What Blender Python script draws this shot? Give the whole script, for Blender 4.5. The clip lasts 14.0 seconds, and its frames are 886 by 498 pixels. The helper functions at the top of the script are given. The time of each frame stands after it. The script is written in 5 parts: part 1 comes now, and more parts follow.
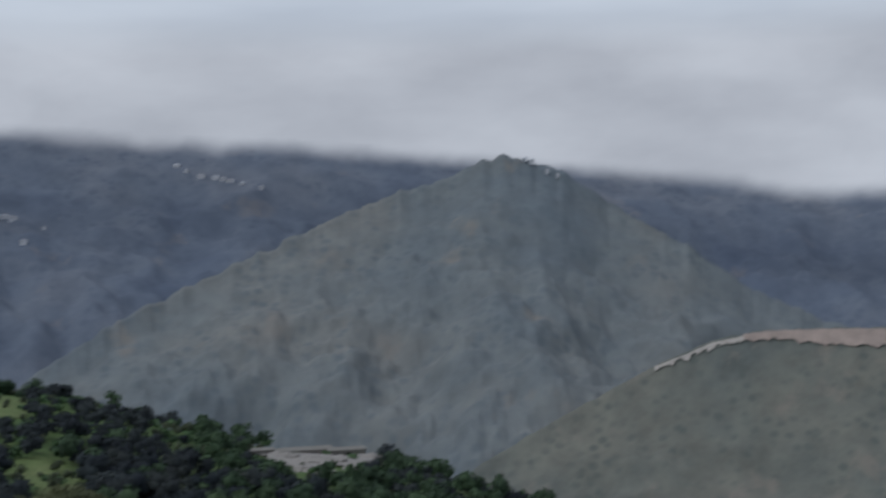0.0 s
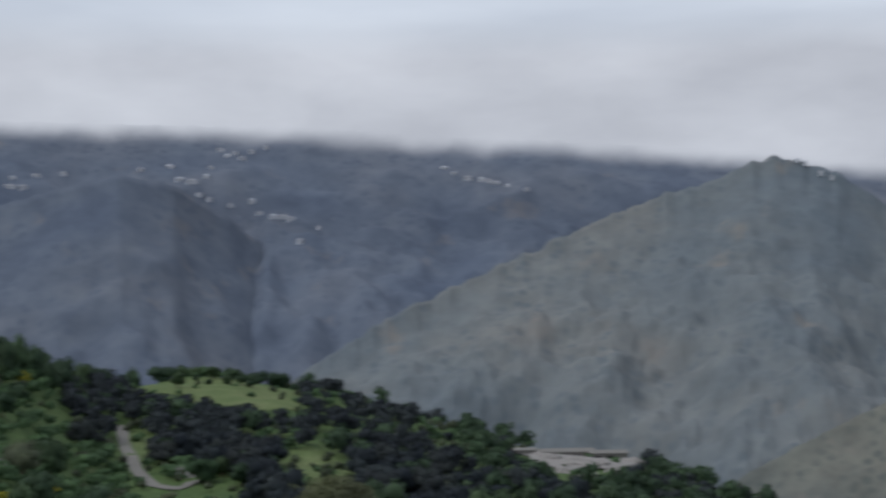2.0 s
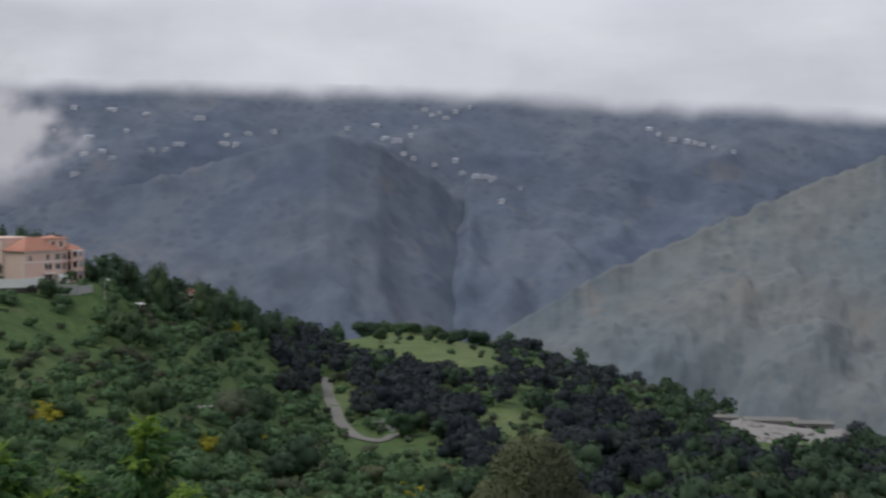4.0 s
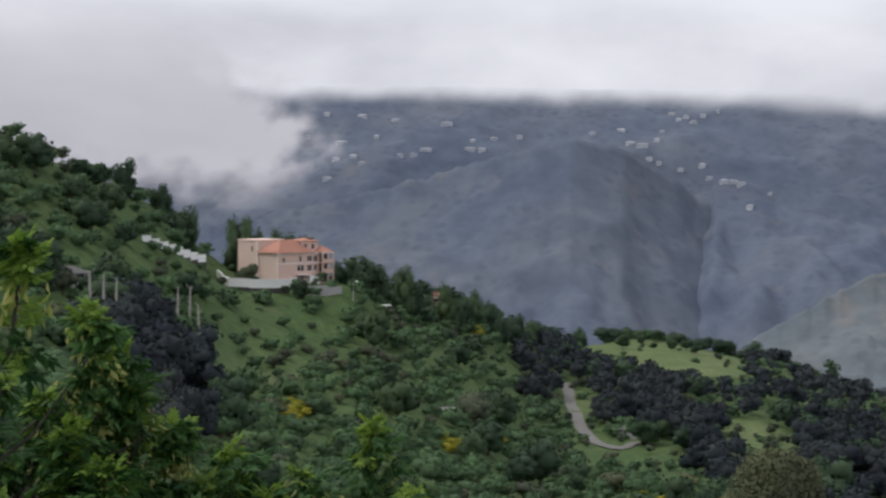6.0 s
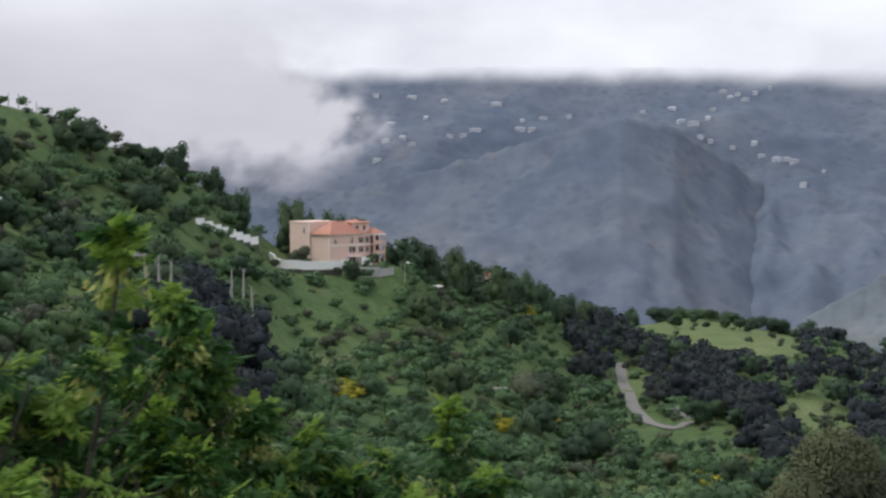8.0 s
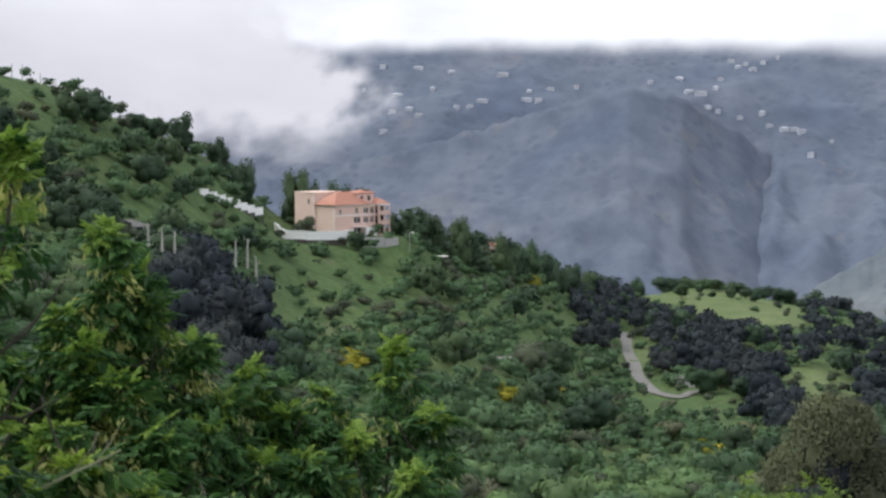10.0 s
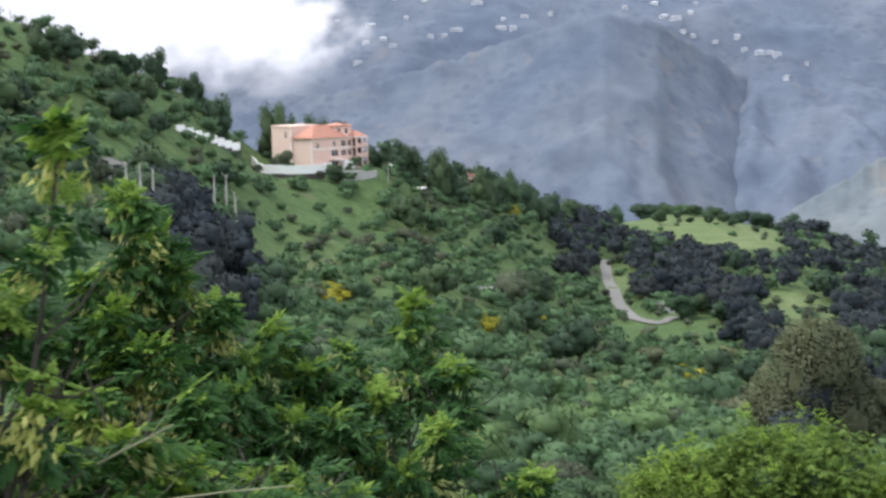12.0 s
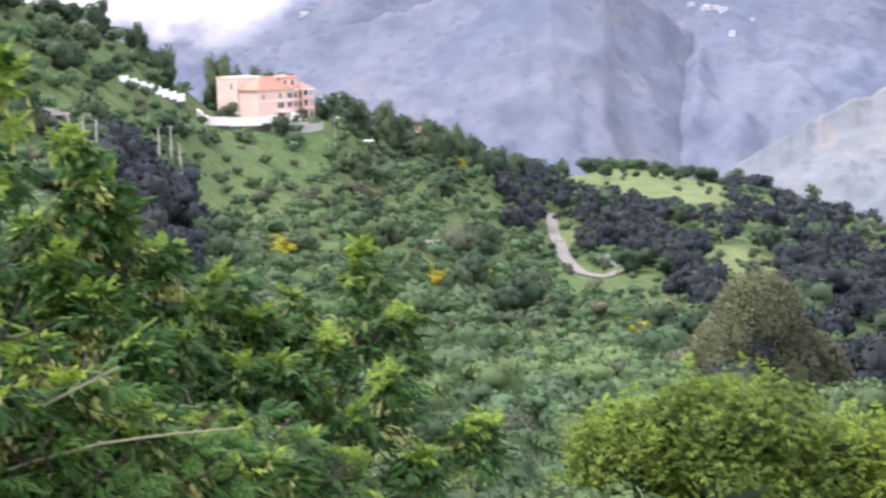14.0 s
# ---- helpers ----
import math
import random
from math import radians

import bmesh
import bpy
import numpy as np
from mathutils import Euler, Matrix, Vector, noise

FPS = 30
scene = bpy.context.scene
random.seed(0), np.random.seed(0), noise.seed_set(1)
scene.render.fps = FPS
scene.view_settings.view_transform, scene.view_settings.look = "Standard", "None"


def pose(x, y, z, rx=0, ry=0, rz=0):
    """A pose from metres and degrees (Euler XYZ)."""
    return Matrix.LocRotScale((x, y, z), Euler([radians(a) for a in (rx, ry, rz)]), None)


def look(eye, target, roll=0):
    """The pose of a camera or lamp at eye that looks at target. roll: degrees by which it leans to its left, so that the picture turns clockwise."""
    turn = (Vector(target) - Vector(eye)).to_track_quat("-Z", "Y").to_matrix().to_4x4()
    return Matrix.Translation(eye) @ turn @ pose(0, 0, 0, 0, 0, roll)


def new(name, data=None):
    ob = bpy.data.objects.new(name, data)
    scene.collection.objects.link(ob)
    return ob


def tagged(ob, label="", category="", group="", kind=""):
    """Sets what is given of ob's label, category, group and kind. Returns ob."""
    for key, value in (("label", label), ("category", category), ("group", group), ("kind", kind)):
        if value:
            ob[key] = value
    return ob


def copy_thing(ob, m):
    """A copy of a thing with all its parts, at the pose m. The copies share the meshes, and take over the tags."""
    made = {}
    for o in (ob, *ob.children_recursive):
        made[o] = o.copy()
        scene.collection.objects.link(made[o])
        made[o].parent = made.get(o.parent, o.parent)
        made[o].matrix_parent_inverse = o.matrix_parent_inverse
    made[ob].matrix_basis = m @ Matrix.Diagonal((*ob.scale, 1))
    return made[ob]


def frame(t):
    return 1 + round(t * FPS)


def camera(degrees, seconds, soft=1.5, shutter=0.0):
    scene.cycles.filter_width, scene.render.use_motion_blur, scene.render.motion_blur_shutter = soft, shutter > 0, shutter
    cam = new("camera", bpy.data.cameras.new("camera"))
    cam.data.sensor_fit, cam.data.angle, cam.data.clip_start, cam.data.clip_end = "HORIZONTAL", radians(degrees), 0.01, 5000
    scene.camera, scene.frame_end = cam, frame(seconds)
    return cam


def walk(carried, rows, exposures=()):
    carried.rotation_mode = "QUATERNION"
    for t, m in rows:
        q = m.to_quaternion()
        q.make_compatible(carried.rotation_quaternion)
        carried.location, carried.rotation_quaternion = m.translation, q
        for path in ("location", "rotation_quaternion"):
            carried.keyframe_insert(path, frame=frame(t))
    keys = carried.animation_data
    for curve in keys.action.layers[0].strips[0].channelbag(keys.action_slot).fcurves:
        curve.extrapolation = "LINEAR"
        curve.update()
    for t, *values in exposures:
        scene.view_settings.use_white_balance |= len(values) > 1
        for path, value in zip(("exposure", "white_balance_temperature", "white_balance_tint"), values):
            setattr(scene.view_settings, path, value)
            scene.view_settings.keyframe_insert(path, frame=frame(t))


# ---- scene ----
from mathutils.bvhtree import BVHTree

# ---------------------------------------------------------------- camera
# seconds, eye (x, y, z), bearing, dip and roll in degrees; the lookout is the origin and y is bearing 0
ROWS = [
    (0, 0.18, 0.08, 0.00, 6.89, -0.96, -1.03),
    (0.5, 0.18, 0.08, 0.00, 4.38, -1.75, -1.90),
    (1, 0.18, 0.08, 0.00, 1.35, -1.05, -1.47),
    (1.5, 0.18, 0.08, 0.00, -1.01, -0.84, -0.86),
    (2, 0.18, 0.08, 0.00, -4.40, -0.72, -0.59),
    (2.5, 0.18, 0.08, 0.00, -8.11, -1.96, -1.29),
    (2.7, 0.18, 0.08, 0.00, -9.14, -2.50, -1.52),
    (4.8, 0.14, 0.06, 0.00, -17.64, -2.01, 2.20),
    (5, 0.15, 0.07, 0.00, -19.50, -2.02, 2.29),
    (5.5, 0.27, 0.13, 0.00, -22.43, -2.36, 0.49),
    (6, 0.33, 0.15, 0.00, -23.43, -2.24, 0.52),
    (6.5, 0.36, 0.17, -0.02, -24.29, -2.74, 0.45),
    (7, 0.36, 0.17, -0.02, -24.47, -2.95, -0.08),
    (7.5, 0.18, 0.08, 0.00, -25.25, -2.90, 0.05),
    (8, 0.09, 0.04, 0.00, -25.58, -3.08, -0.03),
    (8.2, 0.00, -0.00, 0.00, -25.71, -3.21, 0.22),
    (10.3, 0.73, 0.34, -0.36, -26.02, -4.76, -0.40),
    (10.5, 0.69, 0.32, -0.33, -26.31, -5.08, -0.77),
    (11, 0.63, 0.30, -0.30, -25.58, -5.99, -1.20),
    (11.5, 0.53, 0.25, -0.24, -25.29, -6.50, -1.88),
    (12, 0.32, 0.15, -0.10, -24.98, -7.30, -1.30),
    (12.5, -0.15, -0.07, 0.00, -23.38, -8.12, -0.25),
    (13, -0.22, -0.10, 0.00, -23.18, -8.38, 1.36),
    (13.5, 0.11, 0.05, -0.05, -23.96, -8.92, -0.00),
    (14, 0.31, 0.14, -0.17, -22.71, -9.33, -0.81),
]


def way(az, el):
    a, e = radians(az), radians(el)
    return Vector((math.sin(a) * math.cos(e), math.cos(a) * math.cos(e), math.sin(e)))


cam = camera(36.66, 14.0, soft=2.5, shutter=0.9)
walk(cam, [(t, look((x, y, z), Vector((x, y, z)) + way(az, el), roll)) for t, x, y, z, az, el, roll in ROWS],
     exposures=[(0, 0.02, 6000, 8), (0.5, 0.05, 6000, 8), (1, 0.15, 6050, 9), (2.7, 0.27, 6150, 9), (5, 0.49, 6400, 11), (8.2, 0.92, 6350, 10), (10.3, 1.24, 6300, 9), (11, 1.42, 6150, 7), (12, 1.68, 6200, 9), (12.5, 1.95, 6150, 10), (13.5, 2.0, 6150, 14), (14, 2.32, 6350, 23)])

# ---------------------------------------------------------------- daylight: overcast
SUN_AZ, SUN_EL = -108, 56


def build_world():
    w = bpy.data.worlds.new("overcast")
    scene.world = w
    w.use_nodes = True
    nt = w.node_tree
    nt.nodes.clear()
    N, L = nt.nodes.new, nt.links.new
    out = N("ShaderNodeOutputWorld")
    sky = N("ShaderNodeTexSky")
    sky.sky_type, sky.sun_disc = "NISHITA", False
    sky.sun_elevation, sky.sun_rotation = radians(SUN_EL), radians(SUN_AZ)
    bg1 = N("ShaderNodeBackground")
    bg1.inputs["Strength"].default_value = 0.02
    L(sky.outputs[0], bg1.inputs[0])
    tc = N("ShaderNodeTexCoord")
    mp = N("ShaderNodeMapping")
    mp.inputs["Scale"].default_value = (3.2, 3.2, 17.0)
    mp.inputs["Rotation"].default_value = (0.05, 0.0, 0.0)
    L(tc.outputs["Generated"], mp.inputs[0])
    n1 = N("ShaderNodeTexNoise")
    n1.inputs["Scale"].default_value, n1.inputs["Detail"].default_value = 1.3, 4.0
    n1.inputs["Roughness"].default_value = 0.45
    L(mp.outputs[0], n1.inputs["Vector"])
    ramp = N("ShaderNodeValToRGB")
    ramp.color_ramp.elements[0].position, ramp.color_ramp.elements[1].position = 0.34, 0.68
    ramp.color_ramp.elements[0].color = (0.47, 0.475, 0.505, 1)
    ramp.color_ramp.elements[1].color = (0.6, 0.605, 0.63, 1)
    L(n1.outputs["Fac"], ramp.inputs[0])
    bg2 = N("ShaderNodeBackground")
    bg2.inputs["Strength"].default_value = 0.88
    L(ramp.outputs[0], bg2.inputs[0])
    add = N("ShaderNodeAddShader")
    L(bg1.outputs[0], add.inputs[0])
    L(bg2.outputs[0], add.inputs[1])
    L(add.outputs[0], out.inputs[0])


build_world()
sun_data = bpy.data.lights.new("sun", "SUN")
sun_data.energy, sun_data.angle, sun_data.color = 1.3, radians(45), (1.0, 0.97, 0.92)
sun = new("sun", sun_data)
sun.matrix_world = look(way(SUN_AZ, SUN_EL) * 100, (0, 0, 0))


# ---------------------------------------------------------------- materials
def material(name, rough=0.9, metal=0.0, spec=0.3):
    m = bpy.data.materials.new(name)
    m.use_nodes = True
    nt = m.node_tree
    b = nt.nodes["Principled BSDF"]
    b.inputs["Roughness"].default_value, b.inputs["Metallic"].default_value = rough, metal
    b.inputs["Specular IOR Level"].default_value = spec
    return m, nt, b


def noise_node(nt, scale, detail=4.0, rough=0.55, coord="Object", stretch=(1, 1, 1)):
    tc = nt.nodes.new("ShaderNodeTexCoord")
    mp = nt.nodes.new("ShaderNodeMapping")
    mp.inputs["Scale"].default_value = stretch
    nt.links.new(tc.outputs[coord], mp.inputs[0])
    n = nt.nodes.new("ShaderNodeTexNoise")
    n.inputs["Scale"].default_value, n.inputs["Detail"].default_value, n.inputs["Roughness"].default_value = scale, detail, rough
    nt.links.new(mp.outputs[0], n.inputs["Vector"])
    return n.outputs["Fac"]


def ramp_node(nt, fac, stops):
    r = nt.nodes.new("ShaderNodeValToRGB")
    el = r.color_ramp.elements
    while len(el) < len(stops):
        el.new(0.5)
    for e, (p, c) in zip(el, stops):
        e.position, e.color = p, (*c, 1)
    nt.links.new(fac, r.inputs[0])
    return r.outputs[0]


def mix_node(nt, fac, a, b, mode="MIX"):
    m = nt.nodes.new("ShaderNodeMix")
    m.data_type, m.blend_type = "RGBA", mode
    for sock, v in ((m.inputs[0], fac), (m.inputs[6], a), (m.inputs[7], b)):
        if isinstance(v, (int, float)):
            sock.default_value = v
        elif isinstance(v, tuple):
            sock.default_value = (*v, 1)
        else:
            nt.links.new(v, sock)
    return m.outputs[2]


def bump_node(nt, b, fac, strength, dist):
    bp = nt.nodes.new("ShaderNodeBump")
    bp.inputs["Strength"].default_value, bp.inputs["Distance"].default_value = strength, dist
    nt.links.new(fac, bp.inputs["Height"])
    nt.links.new(bp.outputs[0], b.inputs["Normal"])


def land(name, low, mid, high, big, small, bump, bare=None, bare_at=0.62, lo=0.7, tall=1.0, relief=0.5, dots=0.0, bush=(0.08, 0.1, 0.1)):
    """Scrub-covered ground: two scales of patches, speckled with bushes, bare earth where the large noise is high."""
    m, nt, b = material(name, 0.95, spec=0.1)
    n_big, n_small = noise_node(nt, big, 5, stretch=(1, 1, tall)), noise_node(nt, small, 6, 0.65, stretch=(1, 1, tall))
    c = ramp_node(nt, n_big, [(0.3, low), (0.5, mid), (0.7, high)])
    speck = ramp_node(nt, n_small, [(0.34, (lo, lo, lo)), (0.52, (1.0, 1.0, 1.0)), (0.72, (2 - lo, 2 - lo, 1.97 - lo))])
    c = mix_node(nt, 1.0, c, speck, "MULTIPLY")
    if dots:
        vo = nt.nodes.new("ShaderNodeTexVoronoi")
        vo.inputs["Scale"].default_value = dots
        tc = nt.nodes.new("ShaderNodeTexCoord")
        nt.links.new(tc.outputs["Object"], vo.inputs["Vector"])
        mask = noise_node(nt, big * 3, 4, 0.6)
        near = ramp_node(nt, vo.outputs["Distance"], [(0.22, (1, 1, 1)), (0.5, (0, 0, 0))])
        grow = ramp_node(nt, mask, [(0.4, (0, 0, 0)), (0.58, (0.75, 0.75, 0.75))])
        c = mix_node(nt, mix_node(nt, 1.0, near, grow, "MULTIPLY"), c, bush)
    if bare:
        n_bare = noise_node(nt, big * 2.7, 6, 0.6, stretch=(1, 1, 0.5))
        f = ramp_node(nt, n_bare, [(bare_at, (0, 0, 0)), (bare_at + 0.1, (0.8, 0.8, 0.8))])
        c = mix_node(nt, f, c, bare)
    nt.links.new(c, b.inputs["Base Color"])
    bump_node(nt, b, n_small, relief, bump)
    return m


def leafy(name, dark, light, gloss=0.5, through_light=0.35, spread=0.5, drift=0.0):
    """Leaves: each leaf and each plant has its own shade, and whole stretches drift in tone; some light passes through."""
    m, nt, b = material(name, gloss + 0.12, spec=0.14)
    geo, info = nt.nodes.new("ShaderNodeNewGeometry"), nt.nodes.new("ShaderNodeObjectInfo")
    ends = [tuple(x + (y - x) * (0.5 + k * spread / 2) for x, y in zip(dark, light)) for k in (-1, 1)]
    c = ramp_node(nt, geo.outputs["Random Per Island"], [(0.0, ends[0]), (1.0, ends[1])])
    tint = ramp_node(nt, info.outputs["Random"], [(0.0, (0.74, 0.78, 0.8)), (0.5, (1, 1, 1)), (1.0, (1.28, 1.2, 1.0))])
    c = mix_node(nt, 1.0, c, tint, "MULTIPLY")
    if drift:
        for scale, lo, hi in ((0.05, 1 - drift, 1 + drift), (0.35, 1 - drift * 0.8, 1 + drift * 0.8)):
            n = nt.nodes.new("ShaderNodeTexNoise")
            n.inputs["Scale"].default_value, n.inputs["Detail"].default_value = scale, 3.0
            nt.links.new(geo.outputs["Position"], n.inputs["Vector"])
            c = mix_node(nt, 1.0, c, ramp_node(nt, n.outputs["Fac"], [(0.32, (lo, lo, lo * 1.08)), (0.68, (hi, hi, hi * 0.95))]), "MULTIPLY")
    nt.links.new(c, b.inputs["Base Color"])
    tr = nt.nodes.new("ShaderNodeBsdfTranslucent")
    nt.links.new(c, tr.inputs[0])
    mx = nt.nodes.new("ShaderNodeMixShader")
    mx.inputs[0].default_value = through_light
    nt.links.new(b.outputs[0], mx.inputs[1])
    nt.links.new(tr.outputs[0], mx.inputs[2])
    nt.links.new(mx.outputs[0], nt.nodes["Material Output"].inputs[0])
    return m


def plain(name, a, c2, scale=1.0, rough=0.85, bump=0.01, spec=0.3, metal=0.0):
    m, nt, b = material(name, rough, metal, spec)
    n1, n2 = noise_node(nt, scale, 5), noise_node(nt, scale * 9, 4, 0.6)
    c = mix_node(nt, n1, a, c2)
    c = mix_node(nt, 0.35, c, ramp_node(nt, n2, [(0.3, (0.6, 0.6, 0.6)), (0.7, (1.2, 1.2, 1.2))]), "MULTIPLY")
    nt.links.new(c, b.inputs["Base Color"])
    bump_node(nt, b, n2, 0.4, bump)
    return m


M_GROUND = land("hillside_grass", (0.05, 0.082, 0.032), (0.066, 0.103, 0.038), (0.092, 0.124, 0.048), 0.035, 0.5, 0.3, (0.1, 0.102, 0.058), 0.6)
M_FIELD = land("meadow_grass", (0.08, 0.112, 0.044), (0.1, 0.132, 0.053), (0.128, 0.15, 0.068), 0.06, 0.9, 0.08)
# far, spur and cone scrub: distance haze is mixed into the blue-grey colours
M_FAR = land("hazed_far_scrub", (0.088, 0.108, 0.151), (0.104, 0.123, 0.161), (0.125, 0.138, 0.168), 0.0045, 0.018, 6.0, (0.145, 0.147, 0.163), 0.62, 0.86, 0.8, 0.2, 0.045, (0.08, 0.097, 0.132))
M_SPUR = land("hazed_spur_scrub", (0.088, 0.107, 0.147), (0.105, 0.122, 0.155), (0.128, 0.137, 0.159), 0.0045, 0.018, 6.0, (0.145, 0.145, 0.156), 0.6, 0.86, 0.8, 0.2, 0.045, (0.08, 0.097, 0.132))
M_CONE = land("hazed_mountain_scrub", (0.108, 0.129, 0.15), (0.133, 0.148, 0.157), (0.164, 0.167, 0.162), 0.0042, 0.028, 5.0, (0.172, 0.164, 0.154), 0.6, 0.86, 0.8, 0.2, 0.06, (0.096, 0.115, 0.132))
M_RIDGE = land("ridge_scrub", (0.1, 0.112, 0.11), (0.126, 0.131, 0.119), (0.152, 0.149, 0.13), 0.011, 0.05, 3.0, (0.172, 0.158, 0.14), 0.58, 0.82, 0.8, 0.3, 0.11, (0.082, 0.095, 0.09))
M_SHOOT = plain("dark_young_bark", (0.03, 0.027, 0.022), (0.06, 0.052, 0.04), 8, 0.9, 0.005)
M_PALETWIG = plain("pale_dry_twig", (0.2, 0.2, 0.12), (0.3, 0.29, 0.18), 8, 0.9, 0.005)
M_EARTHBASE = plain("dark_rubble_footing", (0.06, 0.055, 0.048), (0.1, 0.09, 0.078), 0.8, 0.95)
M_BARK = plain("bark", (0.09, 0.07, 0.055), (0.16, 0.13, 0.1), 6, 0.95, 0.02)
M_DEADWOOD = plain("pale_deadwood", (0.3, 0.29, 0.26), (0.42, 0.4, 0.36), 5, 0.9, 0.02)
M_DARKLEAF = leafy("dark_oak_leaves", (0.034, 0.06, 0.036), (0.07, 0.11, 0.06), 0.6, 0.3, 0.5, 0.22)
M_MIDLEAF = leafy("shrub_leaves", (0.068, 0.122, 0.06), (0.124, 0.196, 0.094), 0.6, 0.35, 0.4, 0.28)
M_PALELEAF = leafy("olive_leaves", (0.085, 0.105, 0.066), (0.142, 0.158, 0.1), 0.6, 0.35, 0.5, 0.22)
# bluish near-black: the wood's shade is part of this leaf colour
M_BLUELEAF = leafy("shaded_holm_oak_leaves", (0.024, 0.031, 0.037), (0.047, 0.057, 0.063), 0.7, 0.25, 0.5, 0.22)
M_BROOM = leafy("broom_blossom", (0.22, 0.23, 0.03), (0.44, 0.4, 0.05), 0.5, 0.35, 1.0)
M_BROWNLEAF = leafy("cypress_leaves", (0.094, 0.11, 0.056), (0.168, 0.178, 0.096), 0.6, 0.4, 0.4, 0.2)
M_NEARLEAF = leafy("ash_leaves", (0.018, 0.056, 0.016), (0.066, 0.142, 0.036), 0.42, 0.38, 1.0)
M_TIPLEAF = leafy("young_leaves", (0.11, 0.2, 0.025), (0.24, 0.345, 0.06), 0.42, 0.4, 1.0)
M_BUSH = leafy("lime_leaves", (0.072, 0.13, 0.018), (0.2, 0.272, 0.055), 0.45, 0.4, 1.0)
M_SEED = leafy("pale_seed_tassels", (0.25, 0.29, 0.09), (0.45, 0.46, 0.19), 0.6, 0.4, 1.0)
M_STONE = plain("pale_stone_cladding", (0.66, 0.48, 0.395), (0.77, 0.59, 0.5), 0.8)
M_PINK = plain("pink_render", (0.64, 0.43, 0.36), (0.74, 0.52, 0.44), 0.5)
M_WHITE = plain("whitewash", (0.8, 0.78, 0.76), (0.88, 0.86, 0.84), 0.6)
M_TILE = plain("terracotta_tile", (0.36, 0.165, 0.115), (0.48, 0.24, 0.175), 1.5)
M_GLASSDARK = plain("dark_window_glass", (0.02, 0.022, 0.028), (0.035, 0.035, 0.04), 1, 0.15, 0.001, 0.6)
M_TRACK = plain("pale_earth_track", (0.125, 0.122, 0.112), (0.195, 0.185, 0.17), 0.3, 0.95)
M_SCAR = plain("raw_ochre_earth", (0.17, 0.148, 0.138), (0.4, 0.32, 0.285), 0.09, 0.95)
M_ROCK = plain("quarry_rubble", (0.16, 0.155, 0.15), (0.28, 0.26, 0.24), 0.12, 0.95)
# village walls and roofs, their colours blended toward the distance haze
M_FARWALL = plain("hazed_house_wall", (0.4, 0.42, 0.46), (0.56, 0.575, 0.61), 0.05)
M_FARROOF = plain("hazed_roof", (0.26, 0.275, 0.31), (0.4, 0.39, 0.4), 0.05)
M_DIRT = plain("pale_cut_earth", (0.32, 0.3, 0.28), (0.42, 0.39, 0.365), 0.05, 0.95)
# far panes lifted to blue-grey, haze put into the colour
M_FARPANE = plain("hazed_far_window", (0.2, 0.21, 0.24), (0.26, 0.27, 0.3), 0.1)
M_OLDROOF = plain("weathered_tin_roof", (0.09, 0.088, 0.08), (0.15, 0.145, 0.135), 1.0)
M_CONCRETE = plain("grey_concrete", (0.32, 0.31, 0.3), (0.42, 0.41, 0.39), 1.2)


def cloud_material(name, a, b2):
    m = bpy.data.materials.new(name)
    m.use_nodes = True
    nt = m.node_tree
    nt.nodes.clear()
    out = nt.nodes.new("ShaderNodeOutputMaterial")
    em, tr, mx = nt.nodes.new("ShaderNodeEmission"), nt.nodes.new("ShaderNodeBsdfTransparent"), nt.nodes.new("ShaderNodeMixShader")
    at = nt.nodes.new("ShaderNodeAttribute")
    at.attribute_name = "cover"
    n = noise_node(nt, 0.0022, 5, 0.5, stretch=(1, 1, 3.0))
    nt.links.new(ramp_node(nt, n, [(0.3, a), (0.7, b2)]), em.inputs[0])
    nt.links.new(at.outputs["Fac"], mx.inputs[0])
    nt.links.new(tr.outputs[0], mx.inputs[1])
    nt.links.new(em.outputs[0], mx.inputs[2])
    nt.links.new(mx.outputs[0], out.inputs[0])
    return m


M_CLOUD = cloud_material("stratus_cloud", (0.4, 0.405, 0.435), (0.53, 0.535, 0.565))
M_MIST = cloud_material("drifting_mist", (0.288, 0.286, 0.313), (0.382, 0.376, 0.402))


# ---------------------------------------------------------------- helpers for meshes
def mesh_object(name, verts, faces, mat, parent=None, smooth=False, label="", normals=None):
    me = bpy.data.meshes.new(name)
    me.from_pydata(verts, [], faces)
    me.materials.append(mat)
    if smooth:
        me.polygons.foreach_set("use_smooth", [True] * len(me.polygons))
    me.update()
    if normals is not None:
        me.polygons.foreach_set("use_smooth", [True] * len(me.polygons))
        me.normals_split_custom_set_from_vertices(normals)
    ob = new(name, me)
    if parent:
        ob.parent = parent
    if label:
        tagged(ob, label)
    return ob


def part(name, bm, mat, parent, label="", smooth=False):
    me = bpy.data.meshes.new(name)
    bm.to_mesh(me)
    bm.free()
    me.materials.append(mat)
    if smooth:
        me.polygons.foreach_set("use_smooth", [True] * len(me.polygons))
    ob = new(name, me)
    ob.parent = parent
    if label:
        tagged(ob, label)
    return ob


def thing(name, m, label, category, group="", kind=""):
    ob = new(name)
    ob.matrix_world = m
    return tagged(ob, label, category, group, kind)


def box(bm, x0, y0, z0, x1, y1, z1, bevel=0.0):
    r = bmesh.ops.create_cube(bm, size=1, matrix=Matrix.Translation(((x0 + x1) / 2, (y0 + y1) / 2, (z0 + z1) / 2))
                              @ Matrix.Diagonal((x1 - x0, y1 - y0, z1 - z0, 1)))
    if bevel:
        edges = list({e for v in r["verts"] for e in v.link_edges})
        bmesh.ops.bevel(bm, geom=edges, offset=bevel, segments=1, affect="EDGES")
    return bm


